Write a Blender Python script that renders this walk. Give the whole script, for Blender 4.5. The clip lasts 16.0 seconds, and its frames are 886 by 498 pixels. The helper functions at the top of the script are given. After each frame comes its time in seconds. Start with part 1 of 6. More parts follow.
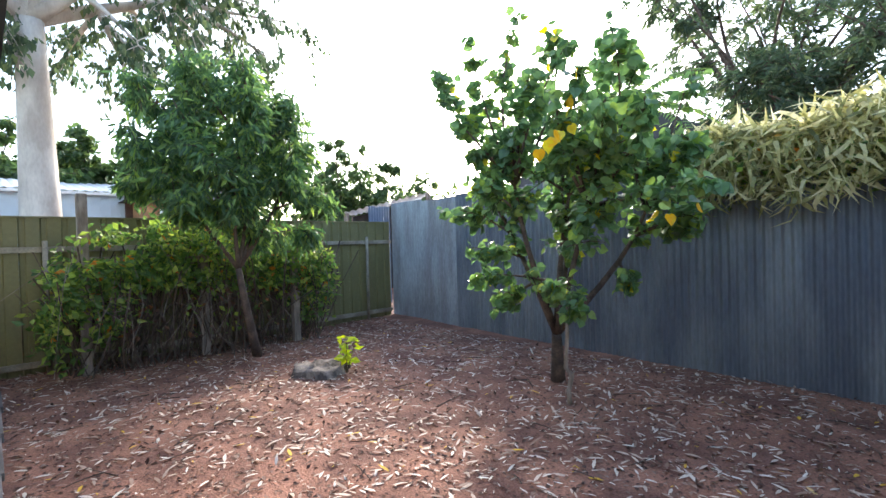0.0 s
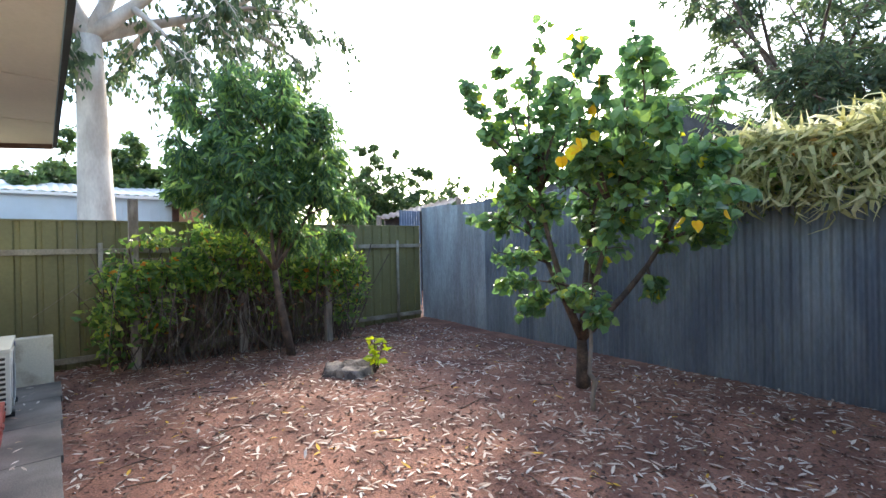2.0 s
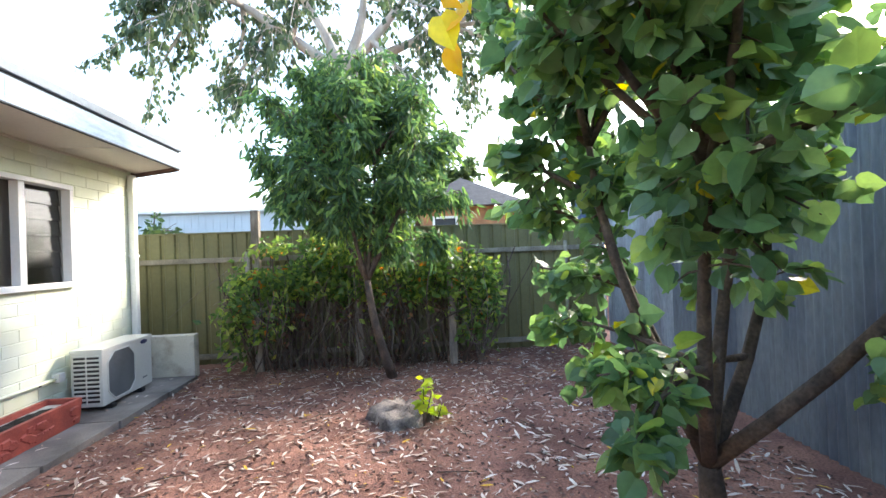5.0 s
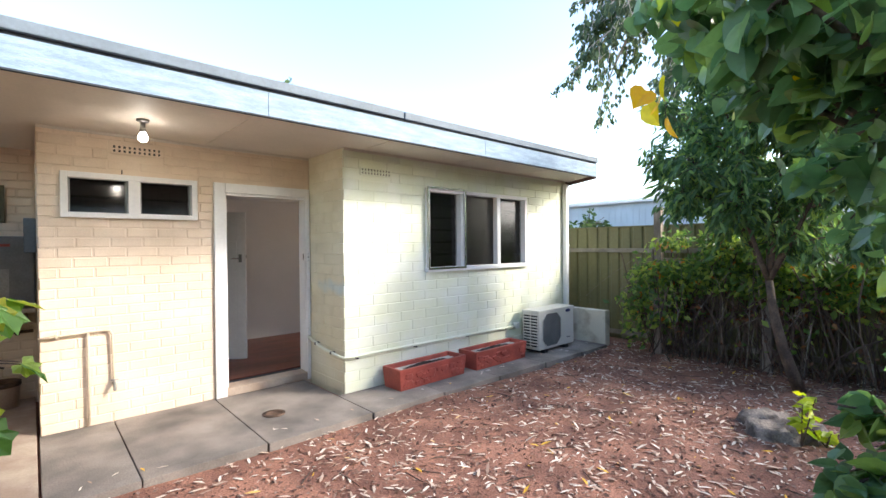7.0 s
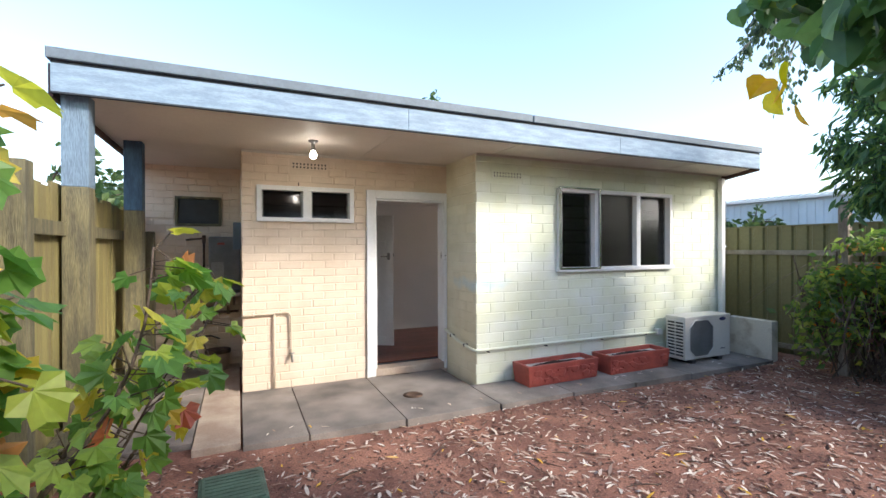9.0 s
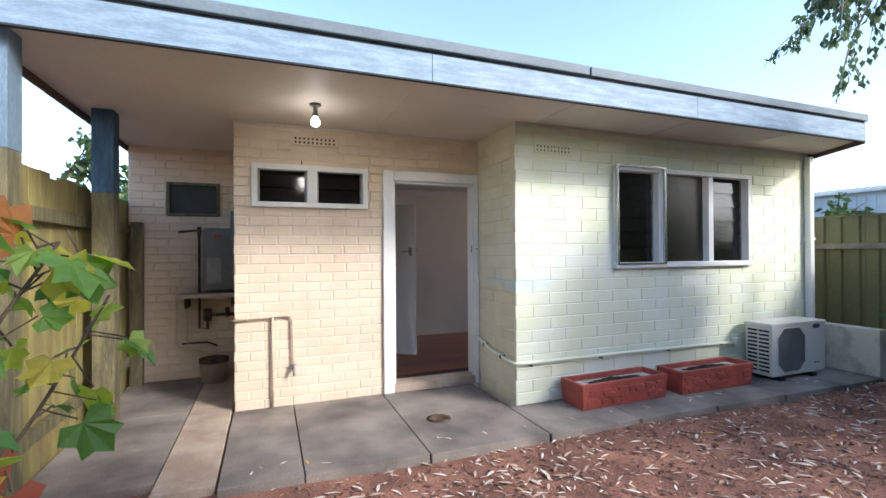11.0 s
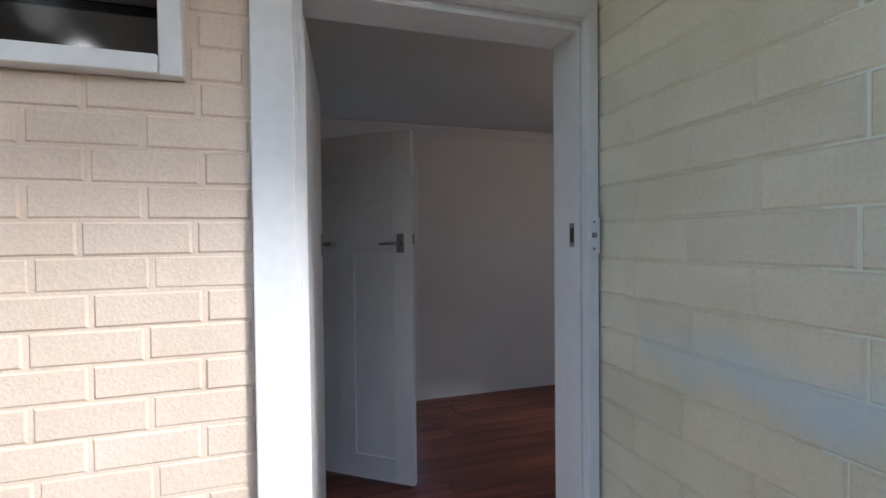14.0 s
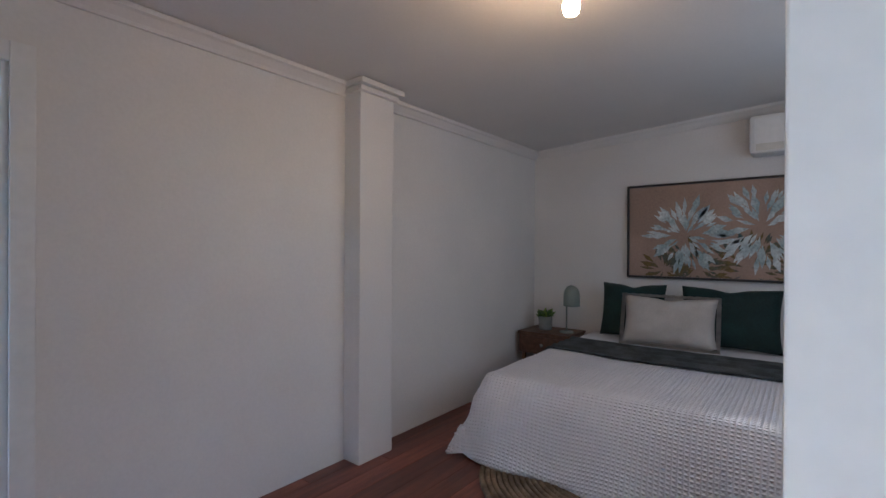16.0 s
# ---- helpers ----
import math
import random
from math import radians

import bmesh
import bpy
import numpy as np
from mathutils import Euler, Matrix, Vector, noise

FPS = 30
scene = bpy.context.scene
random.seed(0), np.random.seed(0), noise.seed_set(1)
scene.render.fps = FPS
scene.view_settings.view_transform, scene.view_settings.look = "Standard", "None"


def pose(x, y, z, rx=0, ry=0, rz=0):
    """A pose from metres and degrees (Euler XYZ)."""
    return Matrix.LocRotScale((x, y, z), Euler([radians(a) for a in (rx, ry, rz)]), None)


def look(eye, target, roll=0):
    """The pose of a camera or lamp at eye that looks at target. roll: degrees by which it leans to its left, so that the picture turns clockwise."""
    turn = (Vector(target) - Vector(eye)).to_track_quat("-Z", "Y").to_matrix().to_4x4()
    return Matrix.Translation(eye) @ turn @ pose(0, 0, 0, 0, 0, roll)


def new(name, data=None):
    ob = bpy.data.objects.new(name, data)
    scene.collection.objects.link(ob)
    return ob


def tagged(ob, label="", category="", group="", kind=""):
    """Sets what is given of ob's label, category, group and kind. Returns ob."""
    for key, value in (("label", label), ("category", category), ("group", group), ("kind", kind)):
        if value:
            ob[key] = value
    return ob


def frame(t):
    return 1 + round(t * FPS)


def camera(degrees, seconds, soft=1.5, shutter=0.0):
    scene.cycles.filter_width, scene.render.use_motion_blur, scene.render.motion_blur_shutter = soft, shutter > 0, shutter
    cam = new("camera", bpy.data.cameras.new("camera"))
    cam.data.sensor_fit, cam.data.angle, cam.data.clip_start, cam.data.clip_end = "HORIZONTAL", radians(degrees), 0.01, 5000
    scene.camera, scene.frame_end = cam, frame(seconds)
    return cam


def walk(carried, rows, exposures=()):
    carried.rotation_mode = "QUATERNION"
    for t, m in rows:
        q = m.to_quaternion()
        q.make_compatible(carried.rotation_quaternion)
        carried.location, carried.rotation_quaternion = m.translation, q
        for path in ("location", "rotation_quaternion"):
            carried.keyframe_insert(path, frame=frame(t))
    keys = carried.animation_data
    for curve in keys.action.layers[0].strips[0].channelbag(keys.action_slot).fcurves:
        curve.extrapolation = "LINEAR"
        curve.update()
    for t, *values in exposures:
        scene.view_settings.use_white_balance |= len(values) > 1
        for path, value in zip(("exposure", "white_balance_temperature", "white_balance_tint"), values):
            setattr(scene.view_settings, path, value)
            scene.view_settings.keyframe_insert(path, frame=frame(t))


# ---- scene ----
PATH = [
    (0, (-2.346, -0.62, 1.376), (-0.939, -2.041, 1.348), -1.6),
    (0.5, (-2.489, -0.549, 1.372), (-1.002, -1.886, 1.351), -1.8),
    (1, (-2.554, -0.543, 1.364), (-1.031, -1.838, 1.347), -1.9),
    (1.5, (-2.557, -0.559, 1.377), (-1.032, -1.853, 1.356), -1.9),
    (2, (-2.464, -0.605, 1.392), (-0.958, -1.921, 1.381), -1.2),
    (2.5, (-2.214, -0.834, 1.452), (-0.719, -2.163, 1.434), -0.6),
    (3, (-1.874, -1.293, 1.461), (-0.35, -2.589, 1.443), -0.4),
    (3.2, (-1.771, -1.47, 1.456), (-0.222, -2.735, 1.441), -0.4),
    (5.5, (-1.967, -3.507, 1.425), (0.016, -3.245, 1.434), -1.4),
    (6, (-2.194, -3.675, 1.54), (-0.333, -2.942, 1.533), 0.0),
    (6.5, (-2.34, -4.133, 1.512), (-0.757, -2.911, 1.511), 0.3),
    (7, (-2.385, -4.162, 1.539), (-1.043, -2.679, 1.521), -0.5),
    (7.5, (-2.356, -4.356, 1.528), (-1.251, -2.689, 1.516), -0.6),
    (8, (-2.377, -4.429, 1.546), (-1.419, -2.674, 1.527), -0.3),
    (8.5, (-2.382, -4.421, 1.52), (-1.51, -2.621, 1.512), -0.2),
    (9, (-2.382, -4.408, 1.516), (-1.561, -2.584, 1.509), -0.2),
    (11.5, (-1.862, -3.156, 1.38), (-1.208, -1.266, 1.392), -0.5),
    (12, (-1.636, -2.658, 1.38), (-1.054, -0.745, 1.39), -0.4),
    (12.5, (-1.507, -2.096, 1.371), (-0.934, -0.18, 1.384), -0.2),
    (13, (-1.278, -1.562, 1.363), (-0.702, 0.353, 1.373), -0.4),
    (13.5, (-1.046, -1.005, 1.377), (-0.493, 0.917, 1.356), -0.4),
    (14, (-0.9, -0.472, 1.401), (-0.311, 1.439, 1.364), -0.6),
    (14.5, (-0.746, 0.04, 1.393), (-0.047, 1.914, 1.376), 0.6),
    (15, (-0.696, 0.425, 1.391), (0.302, 2.159, 1.382), 0.3),
    (15.5, (-0.514, 0.717, 1.364), (0.781, 2.241, 1.349), 1.7),
    (16, (-0.362, 0.971, 1.362), (1.201, 2.218, 1.358), 0.3),
]
cam = camera(88.5, 16.0)
EXPOSURES = ((0, 2.25, 6600, 10), (3.2, 2.2, 6600, 10), (5.5, 2.65, 6700, 10), (7, 2.1, 6500, 10), (9, 1.75, 6350, 10), (11.5, 1.65, 5900, 10), (12.5, 1.6, 5650, 10), (13.5, 1.5, 5550, 10), (14.5, 1.8, 5500, 10), (15.2, 2.6, 5300, 10), (16, 2.85, 5500, 10))
walk(cam, [(t, look(e, g, r)) for t, e, g, r in PATH], EXPOSURES)

# ---- world, sun, lamps ----
SUN_AZ = radians(140)    # clockwise from +y
SUN_EL = radians(29)
world = bpy.data.worlds.new("sky")
scene.world = world
world.use_nodes = True
wn = world.node_tree.nodes
sky = wn.new("ShaderNodeTexSky")
sky.sky_type = 'NISHITA'
sky.sun_disc = False
sky.sun_elevation = SUN_EL
sky.sun_rotation = SUN_AZ
sky.dust_density = 1.4
sky.air_density = 1.0
world.node_tree.links.new(sky.outputs[0], wn["Background"].inputs[0])
wn["Background"].inputs[1].default_value = 0.15
sun_data = bpy.data.lights.new("sun", 'SUN')
sun_data.energy = 1.3
sun_data.angle = radians(10)
sun_data.color = (1.0, 0.93, 0.82)
sun = new("sun", sun_data)
sun_way = Vector((math.sin(SUN_AZ) * math.cos(SUN_EL), math.cos(SUN_AZ) * math.cos(SUN_EL), math.sin(SUN_EL)))
sun.matrix_world = look((0, 0, 30), Vector((0, 0, 30)) - sun_way)


def bulb_light(name, at, watts, color, radius):
    d = bpy.data.lights.new(name, 'POINT')
    d.energy, d.color, d.shadow_soft_size = watts, color, radius
    o = new(name, d)
    o.location = at
    return o


bulb_light("porch_light", (-1.72, 0.10, 2.36), 0.4, (1.0, 0.9, 0.75), 0.03)
bulb_light("bedroom_light", (1.19, 1.63, 2.14), 0.4, (1.0, 0.62, 0.34), 0.03)


# daylight of the bedroom window, in its opening
window_data = bpy.data.lights.new("window_daylight", 'AREA')
window_data.shape = 'RECTANGLE'
window_data.size, window_data.size_y = 1.8, 0.9
window_data.energy, window_data.color = 1.1, (0.82, 0.91, 1.0)
window_light = new("window_daylight", window_data)
window_light.matrix_world = look((2.07, 0.20, 1.73), (2.07, 2.0, 1.55))


# ---- materials ----
def material(name, color, rough=0.7, metal=0.0, vary=0.15, scale=6.0, fine=60.0, bump=0.15, second=None, spread=(0.4, 0.65), piece=0.0, stretch=(1, 1, 1)):
    m = bpy.data.materials.new(name)
    m.use_nodes = True
    n, l = m.node_tree.nodes, m.node_tree.links
    b = n["Principled BSDF"]
    b.inputs["Roughness"].default_value, b.inputs["Metallic"].default_value = rough, metal
    geo = n.new("ShaderNodeNewGeometry")
    mp = n.new("ShaderNodeMapping")
    mp.inputs["Scale"].default_value = stretch
    l.new(geo.outputs["Position"], mp.inputs[0])
    big, small = n.new("ShaderNodeTexNoise"), n.new("ShaderNodeTexNoise")
    for t, s, d in ((big, scale, 6), (small, fine, 4)):
        t.inputs["Scale"].default_value, t.inputs["Detail"].default_value = s, d
        l.new(mp.outputs[0], t.inputs["Vector"])
    ramp = n.new("ShaderNodeValToRGB")
    ramp.color_ramp.elements[0].position, ramp.color_ramp.elements[1].position = spread
    sec = second or [c * (1 - vary * 2.2) for c in color]
    ramp.color_ramp.elements[0].color, ramp.color_ramp.elements[1].color = (*sec, 1), (*color, 1)
    l.new(big.outputs[0], ramp.inputs[0])
    hsv = n.new("ShaderNodeHueSaturation")
    l.new(ramp.outputs[0], hsv.inputs["Color"])
    mr = n.new("ShaderNodeMapRange")
    mr.inputs[3].default_value, mr.inputs[4].default_value = 1 - vary, 1 + vary
    mr.inputs[1].default_value, mr.inputs[2].default_value = 0.3, 0.7
    l.new(small.outputs[0], mr.inputs[0])
    out = mr.outputs[0]
    if piece:
        info = n.new("ShaderNodeObjectInfo")
        pr = n.new("ShaderNodeMapRange")
        pr.inputs[3].default_value, pr.inputs[4].default_value = 1 - piece, 1 + piece
        l.new(info.outputs["Random"], pr.inputs[0])
        mul = n.new("ShaderNodeMath")
        mul.operation = 'MULTIPLY'
        l.new(out, mul.inputs[0])
        l.new(pr.outputs[0], mul.inputs[1])
        out = mul.outputs[0]
    l.new(out, hsv.inputs["Value"])
    l.new(hsv.outputs[0], b.inputs["Base Color"])
    if bump:
        bp = n.new("ShaderNodeBump")
        bp.inputs["Strength"].default_value, bp.inputs["Distance"].default_value = bump, 0.01
        add = n.new("ShaderNodeMath")
        l.new(small.outputs[0], add.inputs[0])
        l.new(big.outputs[0], add.inputs[1])
        l.new(add.outputs[0], bp.inputs["Height"])
        l.new(bp.outputs[0], b.inputs["Normal"])
    return m


def leaf_material(name, stops, rough=0.45, through_=0.45):
    """stops: (position, colour) along a ramp drawn at random for each leaf."""
    m = bpy.data.materials.new(name)
    m.use_nodes = True
    n, l = m.node_tree.nodes, m.node_tree.links
    b = n["Principled BSDF"]
    b.inputs["Roughness"].default_value = rough
    geo = n.new("ShaderNodeNewGeometry")
    ramp = n.new("ShaderNodeValToRGB")
    els = ramp.color_ramp.elements
    while len(els) < len(stops):
        els.new(0.5)
    for e, (p, c) in zip(els, stops):
        e.position, e.color = p, (*c, 1)
    l.new(geo.outputs["Random Per Island"], ramp.inputs[0])
    noise_ = n.new("ShaderNodeTexNoise")
    noise_.inputs["Scale"].default_value = 40
    l.new(geo.outputs["Position"], noise_.inputs["Vector"])
    hsv = n.new("ShaderNodeHueSaturation")
    mr = n.new("ShaderNodeMapRange")
    mr.inputs[3].default_value, mr.inputs[4].default_value = 0.75, 1.25
    l.new(noise_.outputs[0], mr.inputs[0])
    l.new(mr.outputs[0], hsv.inputs["Value"])
    l.new(ramp.outputs[0], hsv.inputs["Color"])
    l.new(hsv.outputs[0], b.inputs["Base Color"])
    tr = n.new("ShaderNodeBsdfTranslucent")
    hs2 = n.new("ShaderNodeHueSaturation")
    hs2.inputs["Value"].default_value, hs2.inputs["Saturation"].default_value = 1.7, 1.1
    l.new(hsv.outputs[0], hs2.inputs["Color"])
    l.new(hs2.outputs[0], tr.inputs[0])
    mix = n.new("ShaderNodeMixShader")
    mix.inputs[0].default_value = through_
    l.new(b.outputs[0], mix.inputs[1])
    l.new(tr.outputs[0], mix.inputs[2])
    l.new(mix.outputs[0], n["Material Output"].inputs[0])
    return m


def glass_material(name, color, rough):
    m = bpy.data.materials.new(name)
    m.use_nodes = True
    b = m.node_tree.nodes["Principled BSDF"]
    b.inputs["Base Color"].default_value = (*color, 1)
    b.inputs["Roughness"].default_value = rough
    b.inputs["Transmission Weight"].default_value = 1.0
    b.inputs["IOR"].default_value = 1.45
    return m


def glow_material(name, color, strength):
    m = bpy.data.materials.new(name)
    m.use_nodes = True
    b = m.node_tree.nodes["Principled BSDF"]
    b.inputs["Base Color"].default_value = (0.9, 0.9, 0.88, 1)
    b.inputs["Emission Color"].default_value = (*color, 1)
    b.inputs["Emission Strength"].default_value = strength
    return m


M_SOIL = material("red_soil", (0.37, 0.175, 0.118), 0.95, vary=0.4, scale=2.2, fine=75, bump=1.0, second=(0.19, 0.085, 0.06))
M_CONCRETE = material("weathered_concrete", (0.33, 0.285, 0.25), 0.9, vary=0.16, scale=1.8, fine=90, bump=0.4, second=(0.125, 0.11, 0.10), spread=(0.36, 0.68), piece=0.08)
M_STRIP = material("pale_concrete", (0.50, 0.42, 0.34), 0.9, vary=0.1, scale=3, fine=90, bump=0.2, second=(0.36, 0.27, 0.21))
M_CREAM = material("peach_cream_paint", (0.76, 0.63, 0.50), 0.6, vary=0.05, scale=2.5, fine=120, bump=0.2, second=(0.69, 0.56, 0.43), piece=0.04)
M_MINT = material("pale_mint_paint", (0.745, 0.775, 0.69), 0.6, vary=0.04, scale=2.0, fine=120, bump=0.2, second=(0.70, 0.73, 0.56), piece=0.04)
M_SOFFIT = material("soffit_paint", (0.66, 0.60, 0.53), 0.6, vary=0.04, scale=1.5, fine=50, bump=0.05)
M_FASCIA = material("pale_blue_paint", (0.28, 0.38, 0.48), 0.6, vary=0.14, scale=4, fine=40, bump=0.2, second=(0.20, 0.28, 0.37), stretch=(1, 1, 6))
M_CAP = material("grey_metal_cap", (0.16, 0.20, 0.24), 0.65, 0.0, vary=0.08, scale=3, fine=40, bump=0.05)
M_DARKLINE = material("dark_gap", (0.03, 0.035, 0.045), 0.8, vary=0.1)
M_BROWN = material("dark_brown_paint", (0.10, 0.045, 0.035), 0.6, vary=0.15)
M_WHITE = material("white_gloss_paint", (0.80, 0.80, 0.79), 0.35, vary=0.03, scale=3, fine=30, bump=0.03)
M_WALL = material("white_wall_paint", (0.74, 0.72, 0.70), 0.7, vary=0.025, scale=1.5, fine=80, bump=0.05)
M_CEIL = material("white_ceiling_paint", (0.70, 0.68, 0.66), 0.8, vary=0.02, scale=1.5, fine=80, bump=0.03)
M_JARRAH = material("red_jarrah_boards", (0.21, 0.062, 0.035), 0.35, vary=0.2, scale=4, fine=50, bump=0.08, second=(0.12, 0.035, 0.022), piece=0.3, stretch=(0.4, 6, 1))
M_BLUEPOST = material("blue_timber_paint", (0.055, 0.12, 0.19), 0.6, vary=0.2, scale=5, fine=40, bump=0.3, second=(0.03, 0.07, 0.12), stretch=(4, 4, .6))
M_GREENPOST = material("olive_timber_paint", (0.19, 0.165, 0.085), 0.7, vary=0.2, scale=5, fine=40, bump=0.4, second=(0.10, 0.09, 0.055), stretch=(4, 4, .6))
M_FENCE = material("olive_steel_sheet", (0.21, 0.195, 0.085), 0.5, 0.0, vary=0.08, scale=1.2, fine=30, bump=0.05, second=(0.16, 0.145, 0.065))
M_RAIL = material("weathered_rail", (0.37, 0.33, 0.26), 0.8, vary=0.2, scale=4, fine=50, bump=0.3, second=(0.22, 0.19, 0.15))
M_PICKET = material("yellow_olive_timber", (0.30, 0.26, 0.095), 0.7, vary=0.15, scale=3, fine=50, bump=0.3, second=(0.20, 0.165, 0.07), piece=0.12, stretch=(3, 3, .5))
M_GREY = material("galvanised_iron", (0.21, 0.235, 0.255), 0.6, 0.1, vary=0.12, scale=1.5, fine=25, bump=0.08, second=(0.11, 0.13, 0.16), stretch=(2, 2, .5))
M_GREYPALE = material("bright_galvanised_iron", (0.36, 0.40, 0.43), 0.55, 0.1, vary=0.16, scale=2, fine=25, bump=0.08, second=(0.24, 0.25, 0.26), stretch=(2, 2, .5))
M_BARK = material("brown_bark", (0.15, 0.105, 0.075), 0.9, vary=0.3, scale=9, fine=60, bump=0.8, second=(0.07, 0.05, 0.04))
M_GUM = material("smooth_gum_bark", (0.62, 0.56, 0.49), 0.8, vary=0.08, scale=2, fine=20, bump=0.2, second=(0.40, 0.34, 0.29), stretch=(1, 1, .4))
M_STUMP = material("weathered_stump_wood", (0.27, 0.22, 0.185), 0.9, vary=0.3, scale=7, fine=60, bump=1.0, second=(0.09, 0.07, 0.06), spread=(.42, .58))
M_STAKE = material("grey_timber", (0.36, 0.30, 0.25), 0.85, vary=0.2, scale=6, fine=50, bump=0.4, second=(0.2, 0.16, 0.13), stretch=(3, 3, .5))
M_TERRACOTTA = material("red_painted_terracotta", (0.42, 0.085, 0.06), 0.6, vary=0.12, scale=6, fine=70, bump=0.3, second=(0.30, 0.06, 0.045))
M_LINER = material("whitish_crust", (0.62, 0.60, 0.57), 0.9, vary=0.15, scale=8, fine=60, bump=0.4)
M_POTSOIL = material("dark_potting_soil", (0.035, 0.028, 0.024), 0.95, vary=0.4, scale=10, fine=80, bump=1.0)
M_ACWHITE = material("beige_white_steel", (0.66, 0.65, 0.60), 0.4, vary=0.03, scale=3, fine=30, bump=0.02)
M_ACGRILLE = material("grey_grille", (0.17, 0.18, 0.19), 0.5, vary=0.08)
M_BLACK = material("black_plastic", (0.02, 0.02, 0.022), 0.4, vary=0.1)
M_NAVY = material("navy_badge", (0.02, 0.03, 0.12), 0.3, vary=0.05)
M_CHROME = material("brushed_chrome", (0.55, 0.55, 0.55), 0.25, 1.0, vary=0.05)
M_STEEL = material("dull_steel", (0.35, 0.35, 0.34), 0.45, 0.8, vary=0.1)
M_COPPER = material("painted_pipe", (0.66, 0.55, 0.42), 0.55, vary=0.08)
M_RUST = material("rusty_iron", (0.16, 0.10, 0.07), 0.8, 0.3, vary=0.3, scale=12, fine=60, bump=0.3)
M_LOUVRE = glass_material("dark_louvre_glass", (0.05, 0.055, 0.06), 0.12)
M_GLASS = glass_material("obscure_glass", (0.10, 0.10, 0.105), 0.28)
M_BLUESHEET = material("blue_steel_sheet", (0.10, 0.17, 0.27), 0.5, 0.1, vary=0.1, scale=2, fine=25, bump=0.05)
# paler copy of M_BLUEPOST: light on the front post put into its colour
M_PALEPOST = material("lit_blue_timber_paint", (0.17, 0.25, 0.33), 0.6, vary=0.25, scale=6, fine=40, bump=0.4, second=(0.14, 0.20, 0.27), stretch=(4, 4, .6))
M_SCREEN = material("dark_flyscreen", (0.035, 0.038, 0.042), 0.5, vary=0.15, fine=300)
M_HEATER = material("grey_enamel", (0.20, 0.20, 0.20), 0.5, vary=0.1)
M_LID = material("green_plastic_lid", (0.10, 0.17, 0.12), 0.6, vary=0.15, scale=8, fine=60, bump=0.3)
M_SHEDWALL = material("pale_shed_steel", (0.55, 0.63, 0.70), 0.5, vary=0.06, scale=1)
M_SHEDROOF = material("white_corrugated_roof", (0.72, 0.74, 0.76), 0.5, 0.1, vary=0.08, scale=1)
M_FARBRICK = material("orange_brick", (0.45, 0.22, 0.11), 0.9, vary=0.15, scale=3, fine=30, bump=0.2, piece=0.15)
M_FARROOF = material("dark_roof", (0.07, 0.07, 0.075), 0.7, vary=0.15)
M_TILEROOF = material("pale_tile_roof", (0.5, 0.47, 0.44), 0.8, vary=0.15, scale=4, piece=0.1)
M_TEAL = material("teal_gutter_paint", (0.22, 0.42, 0.40), 0.5, vary=0.05)
M_LAWN = material("lawn", (0.13, 0.22, 0.045), 0.9, vary=0.4, scale=3, fine=90, bump=0.8, second=(0.08, 0.14, 0.03))
M_DUVET = material("white_waffle_cotton", (0.80, 0.79, 0.83), 0.9, vary=0.02, scale=2, fine=30, bump=0.05)
M_SHEET = material("white_sheet", (0.78, 0.77, 0.78), 0.9, vary=0.02)
M_THROW = material("charcoal_knit", (0.075, 0.085, 0.088), 0.95, vary=0.25, scale=8, fine=120, bump=0.5)
M_VELVET = material("dark_green_velvet", (0.008, 0.035, 0.032), 0.8, vary=0.2, scale=4, fine=60, bump=0.1)
M_LINEN = material("oatmeal_linen", (0.55, 0.51, 0.47), 0.95, vary=0.08, scale=5, fine=150, bump=0.3)
M_WALNUT = material("walnut", (0.14, 0.065, 0.035), 0.5, vary=0.2, scale=5, fine=50, bump=0.1, stretch=(1, 5, 5))
M_SAGE = material("sage_enamel", (0.22, 0.26, 0.235), 0.5, vary=0.04)
M_CERAMIC = material("grey_ceramic", (0.24, 0.25, 0.24), 0.7, vary=0.1)
M_JUTE = material("jute", (0.27, 0.19, 0.12), 0.95, vary=0.25, scale=8, fine=90, bump=0.6)
M_CANVAS = material("dusty_pink_canvas", (0.40, 0.28, 0.22), 0.85, vary=0.08, scale=3, fine=60, bump=0.1)
M_PETAL = material("white_grey_paint", (0.62, 0.66, 0.66), 0.8, vary=0.25, scale=7, fine=60, bump=0.2, second=(0.30, 0.38, 0.40))
M_PAINTDARK = material("dark_teal_paint", (0.06, 0.10, 0.10), 0.8, vary=0.3, scale=9, second=(0.16, 0.11, 0.04))
M_BULB = glow_material("lit_bulb", (1.0, 0.93, 0.82), 12)
M_BULBWARM = glow_material("warm_lit_bulb", (1.0, 0.62, 0.30), 25)

